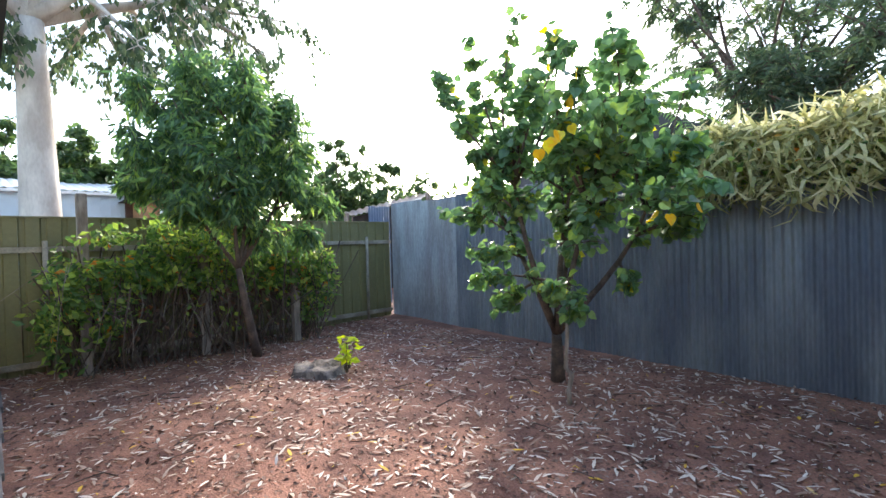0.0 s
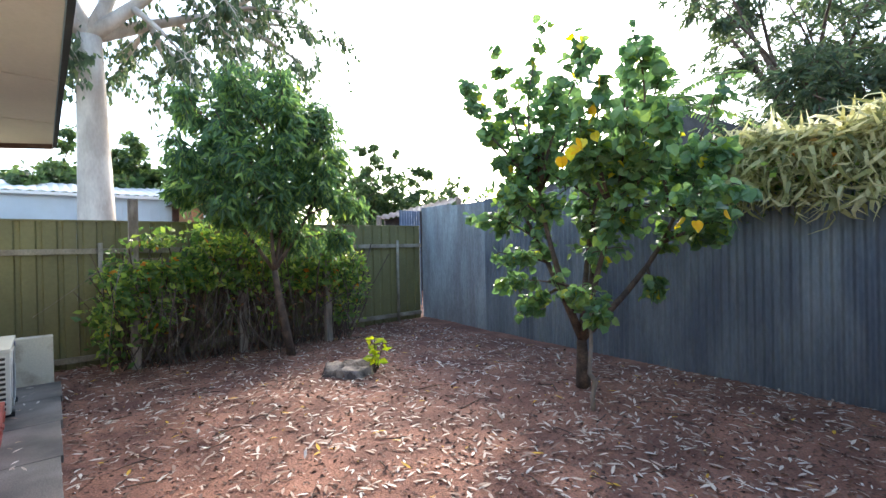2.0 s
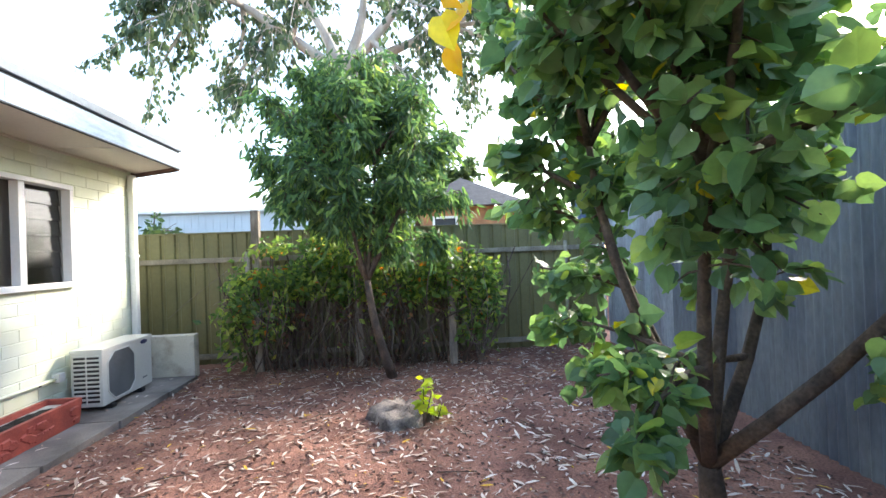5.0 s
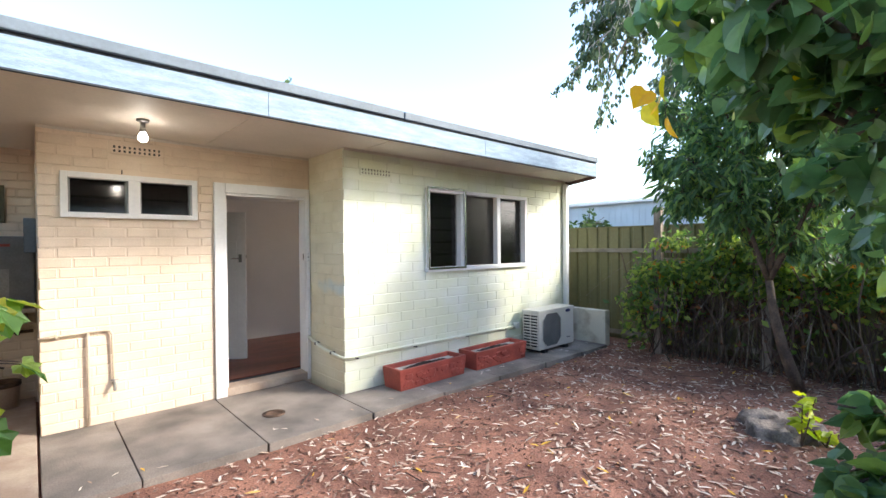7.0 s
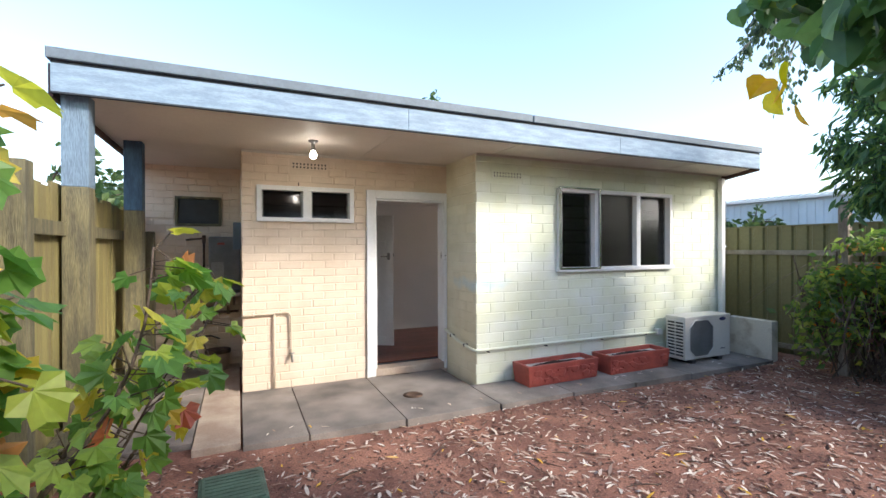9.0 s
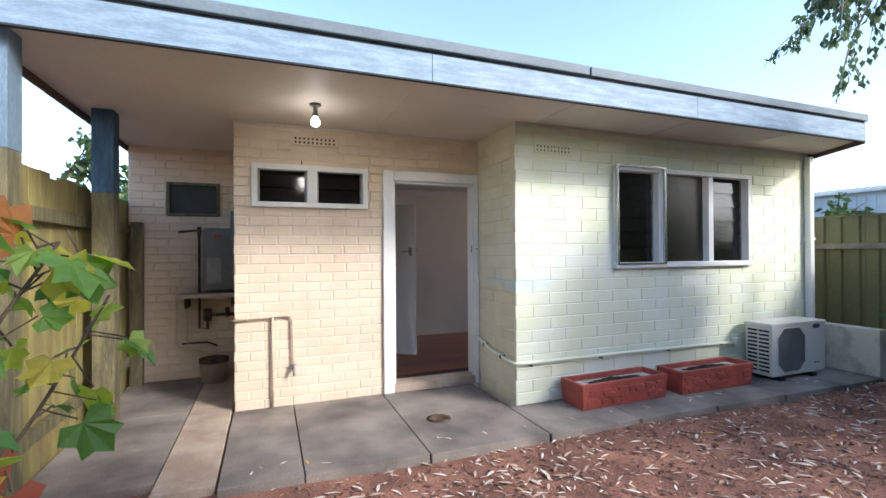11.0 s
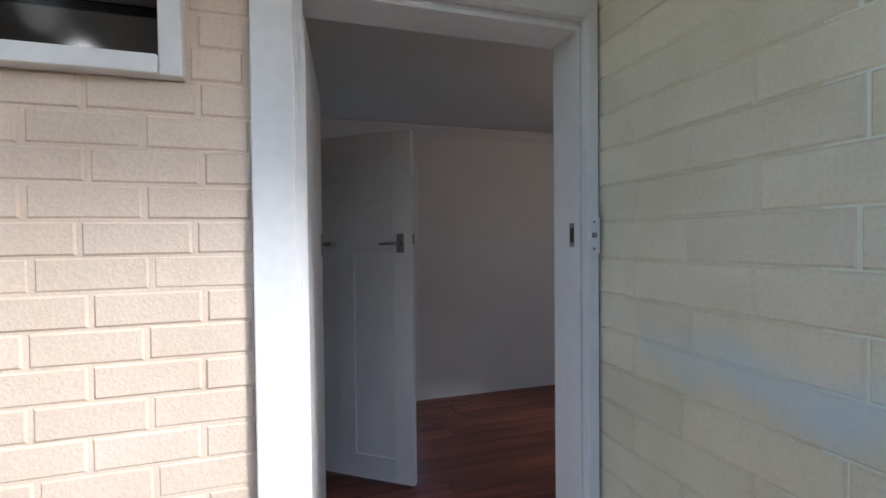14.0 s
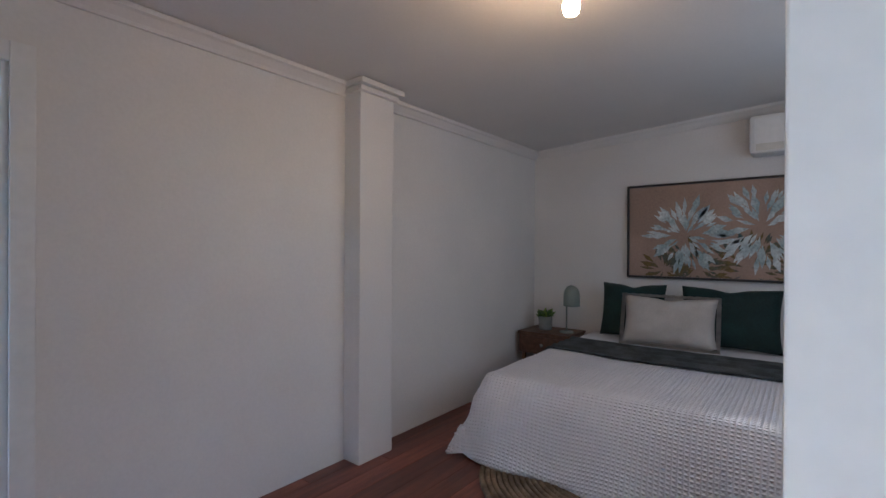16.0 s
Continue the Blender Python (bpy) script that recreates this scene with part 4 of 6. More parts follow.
def planter(at, turn, label):
    root = empty("planter", label, "planter", at, "planters by the wall", turn=turn)
    w, d, h, t = 1.0, .31, .225, .035
    bm = bmesh.new()
    outer0 = [(.02, .015), (w - .02, .015), (w - .02, d - .015), (.02, d - .015)]
    outer1 = [(0, 0), (w, 0), (w, d), (0, d)]
    inner1 = [(t, t), (w - t, t), (w - t, d - t), (t, d - t)]
    rows_ = [[bm.verts.new((x, y, z)) for x, y in q] for q, z in ((outer0, 0), (outer1, h - .03), (outer1, h), (inner1, h), (inner1, .05))]
    for a, b in zip(rows_, rows_[1:]):
        for k in range(4):
            bm.faces.new((a[k], a[(k + 1) % 4], b[(k + 1) % 4], b[k]))
    bm.faces.new(rows_[0][::-1])
    bm.faces.new(rows_[-1])
    bmesh.ops.bevel(bm, geom=[e for e in bm.edges], offset=.005, segments=1, affect='EDGES')
    finish("trough", bm, M_TERRACOTTA, root)
    # moulded crazy-stone pattern on the faces
    rnd = random.Random(int(at[0] * 10))
    bm = bmesh.new()
    for k in range(24):
        x, z = .04 + rnd.random() * (w - .08), .035 + rnd.random() * (h - .10)
        r = rnd.uniform(.028, .05)
        n = rnd.randint(5, 7)
        pts = [(x + r * 1.3 * math.cos(2 * math.pi * i / n + rnd.uniform(-.3, .3)), z + r * math.sin(2 * math.pi * i / n + rnd.uniform(-.3, .3))) for i in range(n)]
        pts = [(min(max(px, .03), w - .03), min(max(pz, .02), h - .05)) for px, pz in pts]
        lo = [bm.verts.new((px, .016 - .016 * pz / (h - .03), pz)) for px, pz in pts]
        hi = [bm.verts.new((x + (px - x) * .75, .006 - .016 * pz / (h - .03), z + (pz - z) * .75)) for px, pz in pts]
        bm.faces.new(hi)
        for i in range(n):
            bm.faces.new((lo[i], lo[(i + 1) % n], hi[(i + 1) % n], hi[i]))
    tagged(finish("stone_relief", bm, M_TERRACOTTA, root), kind="stuff")
    boxes("liner", [((t + .001, t + .001, .055), (w - t - .001, d - t - .001, h - .045))], M_LINER, root, .01)
    bm = bmesh.new()
    nx, ny = 30, 8
    g = [[bm.verts.new((t + .10 + (w - 2 * t - .15) * i / nx, t + .02 + (d - 2 * t - .04) * j / ny, h - .075 + .055 * math.sin(math.pi * i / nx) ** .5 * math.sin(math.pi * j / ny) ** .5 + .014 * noise.noise((i * .5, j * .6, at[0])))) for j in range(ny + 1)] for i in range(nx + 1)]
    for i in range(nx):
        for j in range(ny):
            bm.faces.new((g[i][j], g[i + 1][j], g[i + 1][j + 1], g[i][j + 1]))
    finish("potting_soil", bm, M_POTSOIL, root, True)


planter((0.45, -0.345, 0), 1.5, "red painted terracotta trough with dry soil, by the wall")
planter((1.60, -0.345, 0), 0.5, "red painted terracotta trough with crusted dry soil, by the wall")


# ---- porch posts, side fence, alcove ----
def post(x, y, top, split, label, w=.115, paint=M_BLUEPOST):
    root = empty("post", label, "post", (x, y, -.1), "porch posts")
    boxes("lower_post", [((-w / 2, -w / 2, 0), (w / 2, w / 2, split + .1))], M_GREENPOST, root, .006)
    boxes("upper_post", [((-w / 2 - .001, -w / 2 - .001, split + .1), (w / 2 + .001, w / 2 + .001, top + .1))], paint, root, .006)


post(-3.37, -0.57, 2.549, 1.93, "square timber porch post, blue above, olive below", .15, M_PALEPOST)
post(-3.30, 0.86, 2.549, 1.88, "square timber porch post, dark blue above, olive below", .15)


def side_fence():
    root = empty("fence", "olive timber picket fence with rails beside the porch", "fence", kind="structure")
    X = -3.46
    me = bpy.data.meshes.new("paling")
    bm = bmesh.new()
    add_box(bm, (-.009, 0, -.1), (.009, .148, 1.93), .002)
    bm.to_mesh(me)
    bm.free()
    me.materials.append(M_PICKET)
    rnd = random.Random(5)
    y = -5.6
    while y < 2.9:
        o = new("paling", me)
        o.parent = root
        o.matrix_basis = pose(X - .02 + rnd.uniform(-.004, .004), y, rnd.uniform(-.02, .02), 0, 0, rnd.uniform(-1, 1))
        y += .152
    boxes("rail", [((X, -5.6, z), (X + .045, 2.9, z + .09)) for z in (.22, 1.60)], M_GREENPOST, root, .004)
    boxes("fence_post", [((X + .046, y, -.1), (X + .15, y + .1, z)) for y, z in ((-3.3, 1.95), (-1.6, 1.95), (2.03, 1.72))], M_GREENPOST, root, .005)


side_fence()


def water_heater():
    root = empty("water_heater", "grey wall-hung water heater box in the alcove", "water heater", (-2.72, 2.145, 0.98))
    boxes("case", [((0, -.21, 0), (.36, 0, .68))], M_HEATER, root, .02)
    boxes("panel", [((.03, -.217, .08), (.17, -.2101, .36))], M_STEEL, root, .003)
    boxes("red_label", [((.10, -.214, .58), (.18, -.2101, .605))], M_TERRACOTTA, root, .001)


water_heater()


def alcove_shelf():
    root = empty("shelf", "cream timber shelf bracketed to the alcove wall", "shelf")
    boxes("board", [((-2.95, 1.80, .915), (-2.365, 2.143, .955))], M_STRIP, root, .004)
    boxes("bracket", [((-2.9, 1.9, .80), (-2.87, 2.143, .9145)), ((-2.45, 1.9, .80), (-2.42, 2.143, .9145))], M_RUST, root, .004)


alcove_shelf()


def alcove_pipes():
    root = empty("pipework", "dark pipes and valves on the alcove wall", "pipe")
    y = 2.09
    for pts, r, m in (([(-2.98, y, 1.62), (-2.80, y, 1.64), (-2.78, y, 1.62), (-2.78, y, .56), (-2.70, y, .55), (-2.70, y, .72)], .013, M_RUST),
                      ([(-3.0, y, 1.02), (-3.0, y, .40), (-2.95, y, .34), (-2.8, y, .32), (-2.62, y, .26)], .011, M_COPPER),
                      ([(-2.90, y, .98), (-2.90, y, .36), (-2.75, y, .30)], .010, M_COPPER),
                      ([(-2.72, y, .70), (-2.38, y, .70)], .016, M_RUST), ([(-2.95, y, .40), (-2.70, y, .40), (-2.6, y - .03, .36)], .011, M_BLACK)):
        tube("pipe", pts, r, m, root)
    boxes("valve", [((-2.74, y - .03, .64), (-2.66, y + .03, .77)), ((-2.52, y - .025, .67), (-2.48, y + .025, .78)), ((-2.80, y - .02, 1.58), (-2.76, y + .02, 1.68))], M_RUST, root, .008)


alcove_pipes()


def meter_box():
    root = empty("meter_box", "small pale grey box fixed to the alcove's side wall", "box", (-2.44, 1.70, 1.50))
    boxes("case", [((0, 0, 0), (.088, .22, .33))], M_CAP, root, .008)


meter_box()


def bucket():
    root = empty("bucket", "cream plastic bucket with a dark top in the alcove", "bucket", (-2.62, 1.93, 0.008))
    lathe("tub", [(.125, 0), (.14, .20), (.145, .205)], M_STRIP, root)
    lathe("cover", [(.148, .206), (.148, .245), (.13, .25)], M_RUST, root)


bucket()


def drain_cover():
    root = empty("access_cover", "green plastic inspection cover set in the soil", "cover", (-2.42, -1.21, soil_z(-2.42, -1.21) + .01), turn=3)
    boxes("rim", [((-.20, -.22, -.05), (.20, .22, .018))], M_LID, root, .012)
    boxes("lid", [((-.18, -.20, .0185), (.18, .20, .03))], M_LID, root, .006)
    boxes("rib", [((-.16, -.17 + .045 * k, .0305), (.16, -.155 + .045 * k, .034)) for k in range(8)], M_LID, root, .001)


drain_cover()


def drain_grate():
    root = empty("floor_drain", "small rusty round drain set in the path", "drain", (-.75, -.02, 0.0015))
    lathe("disc", [(.10, 0), (.10, .004), (.06, .005), (.055, .002)], M_RUST, root)


drain_grate()


# ---- boundary fences ----
def steel_fence():
    root = empty("fence", "olive ribbed steel fence with weathered rails and posts", "fence", kind="structure")
    X, y0, y1, top = 4.85, -6.36, 5.0, 1.80
    sheet = .78
    y = y0
    k = 0
    rnd = random.Random(2)
    while y < y1:
        bm = bmesh.new()
        prof = []
        for r in range(4):
            b = r * sheet / 4
            prof += [(b, 0), (b + .125, 0), (b + .140, .022), (b + .178, .022)]
        prof.append((sheet - .001, 0))
        ring = [(X + d, y + u) for u, d in prof] + [(X + d + .004, y + u) for u, d in prof[::-1]]
        lo = [bm.verts.new((px, py, -.12)) for px, py in ring]
        hi = [bm.verts.new((px, py, top)) for px, py in ring]
        for i in range(len(ring)):
            q = (i + 1) % len(ring)
            bm.faces.new((lo[i], lo[q], hi[q], hi[i]))
        finish("sheet", bm, M_FENCE, root)
        y += sheet
        k += 1
    boxes("capping", [((X - .012, y0, top), (X + .035, y1, top + .022))], M_FENCE, root, .003)
    boxes("rail", [((X - .05, y0, z), (X - .004, y1, z + .07)) for z in (.04, 1.39)], M_RAIL, root, .004)
    for y in (-5.75, -3.3, -1.13, 1.3, 3.8):
        tube("fence_post", [(X - .082, y, -.1), (X - .082, y, 1.53)], .027, M_RAIL, root, 10)


steel_fence()


def iron_fence():
    root = empty("fence", "grey corrugated iron fence, tall, weathered sheets", "fence", kind="structure")
    a, b = Vector((4.86, -6.44, 0)), Vector((-3.6, -5.72, 0))
    ln = (b - a).length
    turn = math.degrees(math.atan2(b.y - a.y, b.x - a.x))
    u, k = 0.0, 0
    rnd = random.Random(8)
    wave = .076
    while u < ln - .1:
        w = (.96 if k < 2 else .76) + .04
        n = int(w / wave * 8)
        bm = bmesh.new()
        top = 2.17 + rnd.uniform(-.02, .02) if k else 2.19
        prof = [(u + i * w / n, .011 * math.sin(2 * math.pi * (u + i * w / n) / wave) + (.004 if k % 2 else 0)) for i in range(n + 1)]
        ring = prof + [(x, y - .002) for x, y in prof[::-1]]
        lo = [bm.verts.new((x, y, -.12)) for x, y in ring]
        hi = [bm.verts.new((x, y, top)) for x, y in ring]
        for i in range(len(ring)):
            q = (i + 1) % len(ring)
            bm.faces.new((lo[i], lo[q], hi[q], hi[i]))
        finish("sheet", bm, M_GREYPALE if k < 2 else M_GREY, root, False, pose(a.x, a.y, 0, 0, 0, turn))
        u += w - .04
        k += 1
    bm = bmesh.new()
    n = 40
    lo = [bm.verts.new((4.885 + .008 * math.sin(i * 1.3), -6.42 + .52 * i / n, .2)) for i in range(n + 1)]
    hi = [bm.verts.new((v.co.x, v.co.y, 2.13)) for v in lo]
    for i in range(n):
        bm.faces.new((lo[i], lo[i + 1], hi[i + 1], hi[i]))
    bmesh.ops.solidify(bm, geom=bm.faces[:], thickness=.0015)
    finish("corner_sheet", bm, M_BLUESHEET, root, True)
    boxes("back_rail", [((0, .02, z), (ln, .07, z + .07)) for z in (.3, 1.9)], M_STAKE, root, .003, pose(a.x, a.y - .1, 0, 0, 0, turn))


iron_fence()


# ---- things in the yard ----
def stump():
    root = empty("stump", "low weathered tree stump in the yard", "stump", (2.25, -3.25, soil_z(2.25, -3.25) - .02), turn=20)
    bm = bmesh.new()
    n = 26
    rings = []
    for z, s in ((0, 1.15), (.05, 1.05), (.11, 1.0), (.135, .93), (.12, .6), (.13, .25)):
        rings.append([bm.verts.new(((.27 + .13 * noise.noise((math.cos(2 * math.pi * k / n) * 1.6, math.sin(2 * math.pi * k / n) * 1.6, 3))) * s * math.cos(2 * math.pi * k / n) * 1.1,
                                    (.25 + .15 * noise.noise((math.cos(2 * math.pi * k / n) * 2.5, math.sin(2 * math.pi * k / n) * 2.5, 7))) * s * math.sin(2 * math.pi * k / n),
                                    z * .8 + .06 * noise.noise((k * .9, z * 14, 1)))) for k in range(n)])
    for a, b in zip(rings, rings[1:]):
        for k in range(n):
            bm.faces.new((a[k], a[(k + 1) % n], b[(k + 1) % n], b[k]))
    bm.faces.new(rings[-1])
    finish("stump_wood", bm, M_STUMP, root, True)


stump()


def sprout(at, n, h, seed):
    root = empty("sprout", "young shoot with lime-green leaves beside the stump", "plant", at, "shoots by the stump")
    rnd = random.Random(seed)
    bm = bmesh.new()
    P, W = [], []
    for k in range(3):
        e = Vector((rnd.uniform(-.12, .12), rnd.uniform(-.12, .12), h * rnd.uniform(.6, 1)))
        add_tube(bm, [(0, 0, 0), e * .5, e], [.006, .005, .003], 5)
        for _ in range(n):
            g = rnd.uniform(.3, 1)
            P.append(e * g)
            W.append((rnd.gauss(0, 1), rnd.gauss(0, 1), rnd.gauss(0, .3)))
    finish("stem", bm, M_BARK, root)
    leaves("foliage", P, W, [rnd.uniform(.07, .13) for _ in P], "oval", L_LIME, root, .5, seed)


sprout((1.98, -3.42, soil_z(1.98, -3.42)), 12, .55, 4)
sprout((2.12, -3.55, soil_z(2.12, -3.55)), 6, .18, 9)


def stake():
    root = empty("stake", "pale crooked dead branch staked beside the fruit tree", "stick", (-.36, -4.12, soil_z(-.36, -4.12) - .03))
    tube("stick", [(0, 0, 0), (.0, .01, .15), (-.02, -.01, .28), (.03, .0, .34), (.02, -.02, .62), (.05, -.05, .95)], [.022, .02, .024, .02, .016, .012], M_STAKE, root)
    tube("knot", [(-.02, -.01, .28), (-.06, .01, .33)], [.014, .006], M_STAKE, root)


stake()

# fruit tree: upright shoots above a broad crown, limbs spread round a low fork
def crown(center, axis, wide, deep, tall, n, seed, reach=1.0):
    """Tips spread over an egg-shaped crown; axis is its long way in plan, in degrees."""
    rnd = random.Random(seed)
    u = Vector((math.cos(radians(axis)), math.sin(radians(axis)), 0))
    v = Vector((-u.y, u.x, 0))
    out = []
    for k in range(n):
        z = 1 - 2 * (k + .5) / n
        r = math.sqrt(1 - z * z)
        a = k * 2.39996 + rnd.uniform(-.3, .3)
        g = rnd.uniform(.72, 1.0)
        p = Vector(center) + u * wide * r * math.cos(a) * g + v * deep * r * math.sin(a) * g + Vector((0, 0, tall * z * g))
        out.append((p.x, p.y, p.z, reach))
    return out


def apricot():
    shoots = [(.92, -3.90, 3.22, .42), (.84, -3.86, 2.75, .5), (.64, -4.10, 3.45, .42), (.22, -4.35, 3.55, .5), (-.02, -4.50, 3.50, .55), (-.40, -4.72, 3.10, .6), (-.75, -4.95, 2.75, .6), (-1.08, -5.14, 2.88, .55),
              (-.55, -3.95, 3.0, .5), (-.95, -4.35, 2.9, .55), (-.2, -3.95, 2.95, .5), (.35, -4.95, 3.0, .5)]
    low_twigs = [(.42, -4.22, .78, .45), (.55, -4.10, 1.05, .5), (.62, -4.05, 1.32, .6), (-.60, -4.84, .95, .3), (-.95, -5.0, 1.5, .7)]
    near_side = [(-.85, -3.55, 2.6, .5), (-.66, -3.5, 2.3, .45), (-.95, -3.75, 2.9, .5), (-1.0, -3.9, 2.3, .45), (-1.2, -3.7, 2.3, .5), (-1.0, -3.55, 2.3, .5), (-1.4, -4.3, 1.8, .5), (-1.3, -4.5, 1.6, .6), (-1.15, -4.6, 2.2, .7), (-.55, -3.95, .78, .35), (-.42, -3.9, 1.0, .35), (.75, -4.0, 1.7, .8)]
    body = crown((-.20, -4.52, 2.08), 32, 1.05, .85, .52, 24, 5, .9)
    limbs = [(.72, -4.05, 2.35, .8), (.30, -4.30, 2.6, .8), (-.25, -4.75, 2.5, .8), (-.85, -5.0, 2.3, .8), (-.80, -4.15, 2.35, .8), (.25, -5.0, 2.3, .8)]
    root = tree("apricot_tree", (0.07, -4.66, -0.06), (0.04, -4.60, 0.44), limbs + shoots + low_twigs + near_side + body,
                0.062, "heart", 0.086, 11, 12, 0.40, L_APRICOT, M_BARK, "apricot tree with glossy green and some yellow leaves", droop=.2, seed=11, flat=.45, low=.45, start=.38, limb=.6, lean=.04, mains=6)
    rnd = random.Random(4)
    P, W = [], []
    for c, n in (((-.66, -3.48, 2.12), 5), ((-.70, -3.55, 2.25), 2), ((-.16, -4.3, 3.0), 1), ((-1.05, -4.4, 1.6), 2), ((-.80, -3.6, 2.6), 1), ((-1.3, -4.4, 1.6), 1)):
        for _ in range(n):
            P.append(Vector(c) + Vector((rnd.gauss(0, .05), rnd.gauss(0, .05), rnd.gauss(0, .06))) - Vector((.07, -4.66, -.06)))
            W.append((rnd.gauss(0, .5), rnd.gauss(0, .5), -1))
    leaves("yellow_leaves", P, W, [rnd.uniform(.075, .105) for _ in P], "heart", L_YELLOW, root, .3, 2)


apricot()

# broad tree with hanging lance leaves
tree("peach_tree", (3.64, -3.13, -0.06), (3.54, -2.88, 1.12),
     [(3.75, -2.4, 3.1), (3.5, -3.0, 3.3), (3.3, -3.5, 2.8), (3.9, -2.1, 2.5), (3.95, -3.1, 2.6), (3.1, -2.75, 2.5)] + crown((3.55, -2.86, 2.78), -68, 1.25, .78, 1.22, 32, 9) + [(3.9, -1.85, 2.2, .8), (3.1, -3.95, 2.1, .8), (3.2, -3.75, 1.6, .6), (3.75, -2.35, 3.75, .5), (3.5, -3.0, 3.8, .5), (3.3, -3.55, 3.4, .5), (3.95, -1.95, 3.3, .6)],
     0.05, "lance", 0.135, 24, 17, 0.48, L_PEACH, M_BARK, "broad peach tree with long drooping green leaves", droop=.5, seed=21, flat=.3, start=.4, limb=.6, mains=6)


# ---- creeper over its post-and-rail frame ----
def creeper_frame():
    root = empty("trellis", "weathered post and rail frame under the creeper", "trellis")
    for x, y, h in ((4.24, -1.42, 2.05), (4.12, -3.93, 1.35), (4.3, -2.7, 1.4)):
        boxes("trellis_post", [((x - .05, y - .05, -.12), (x + .05, y + .05, h))], M_STAKE, root, .008)
    boxes("trellis_rail", [((-.02, 0, 1.25), (.02, 2.6, 1.32))], M_STAKE, root, .005, pose(4.14, -3.95, 0, 0, 0, -8))


creeper_frame()


def creeper():
    root = empty("creeper", "dense creeper hedge, green above, brown dry stems below", "hedge", (4.30, -2.65, -.05))
    rnd = random.Random(31)
    P, W = [], []
    D, E = [], []
    for _ in range(12500):
        u = rnd.random()
        y = -4.3 + 3.5 * u
        crown_z = 1.66 + .14 * math.sin(y * 2.3) + .22 * noise.noise((y * 2.1, 0, 4)) - .3 * max(0, abs(u - .5) - .36) / .14
        depth = .36 + .16 * noise.noise((y * 1.6, 2, 2))
        a = rnd.uniform(0, math.pi)
        r = rnd.uniform(.7, 1.14)
        z = crown_z - (1 - math.sin(a) * r) * .55 - (rnd.random() ** 1.6) * 1.05
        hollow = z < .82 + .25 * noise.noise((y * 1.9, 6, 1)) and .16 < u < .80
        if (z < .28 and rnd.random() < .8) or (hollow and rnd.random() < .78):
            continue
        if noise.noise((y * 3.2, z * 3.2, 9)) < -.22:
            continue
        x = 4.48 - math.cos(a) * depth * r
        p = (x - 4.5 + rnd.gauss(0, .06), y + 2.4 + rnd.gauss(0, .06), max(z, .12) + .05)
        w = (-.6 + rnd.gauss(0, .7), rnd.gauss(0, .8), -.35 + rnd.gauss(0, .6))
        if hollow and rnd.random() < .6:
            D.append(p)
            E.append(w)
        else:
            P.append(p)
            W.append(w)
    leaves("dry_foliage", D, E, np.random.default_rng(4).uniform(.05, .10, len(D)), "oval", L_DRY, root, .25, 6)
    leaves("foliage", P, W, np.random.default_rng(3).uniform(.06, .125, len(P)), "oval", L_CREEPER, root, .25, 5)
    bm = bmesh.new()
    for _ in range(240):
        y = -4.1 + 3.1 * rnd.random()
        x = 4.48 + rnd.gauss(0, .13)
        e = Vector((x + rnd.gauss(0, .2), y + rnd.gauss(0, .3), rnd.uniform(.6, 1.5)))
        add_tube(bm, [p - Vector((4.5, -2.4, -.05)) for p in curve_points((x, y, -.05), e, .18, 5, rnd)], [rnd.uniform(.004, .011)] * 6, 4, False)
    finish("stem", bm, M_BARK, root)
    bm = bmesh.new()
    for _ in range(60):
        y = -4.1 + 3.2 * rnd.random()
        add_tube(bm, [p - Vector((4.5, -2.4, -.05)) for p in curve_points((4.2 + rnd.gauss(0, .1), y, rnd.uniform(.5, 1.5)), (4.1 + rnd.gauss(0, .12), y + rnd.gauss(0, .3), rnd.uniform(.05, .9)), .15, 4, rnd)], .003, 3, False)
    finish("hanging_stem", bm, M_STAKE, root)


creeper()


# ---- grape vine by the side fence ----
def grape_vine():
    root = empty("grape_vine", "grape vine with lobed green, yellow and reddish leaves", "vine", (-3.06, -2.95, -.06))
    o = Vector((-3.05, -3.0, -.06))
    rnd = random.Random(17)
    bm = bmesh.new()
    P, W, S = [], [], []
    arms = [((-3.1, -3.0, 0), (-2.50, -2.35, 1.42)), ((-3.1, -3.0, .6), (-2.62, -2.75, 1.52)), ((-3.1, -3.0, .5), (-2.80, -3.40, 1.30)), ((-3.1, -3.0, .3), (-2.80, -3.42, .95)),
            ((-3.15, -2.7, .2), (-2.62, -2.70, 1.05)), ((-3.2, -2.4, .3), (-2.75, -2.45, 1.20)), ((-3.1, -3.1, .3), (-2.92, -3.42, 1.50)), ((-3.1, -2.9, .3), (-2.58, -3.05, .72)), ((-3.2, -3.1, .2), (-2.86, -3.42, .60)),
            ((-3.1, -3.0, .8), (-2.85, -3.35, 1.75)), ((-3.1, -2.6, .3), (-2.46, -2.15, 1.28))]
    for a, b in arms:
        line = curve_points(a, b, .14, 8, rnd)
        add_tube(bm, [p - o for p in line], [.010 - .0008 * i for i in range(9)], 6)
        for k in range(34):
            f = rnd.uniform(.3, 1.03)
            i = min(int(f * 8), 7)
            p = line[i].lerp(line[i + 1], f * 8 - i)
            d = Vector((rnd.gauss(.2, .7), rnd.gauss(-.1, .7), rnd.gauss(.1, .5))).normalized()
            q = p + d * rnd.uniform(.05, .12)
            add_tube(bm, [p - o, q - o], .0025, 4, False)
            P.append(q - o)
            W.append(d + Vector((0, 0, -.7)))
            S.append(rnd.uniform(.06, .125))
    finish("cane", bm, M_BARK, root, True)
    leaves("foliage", P, W, S, "grape", L_GRAPE, root, .45, 6)


grape_vine()


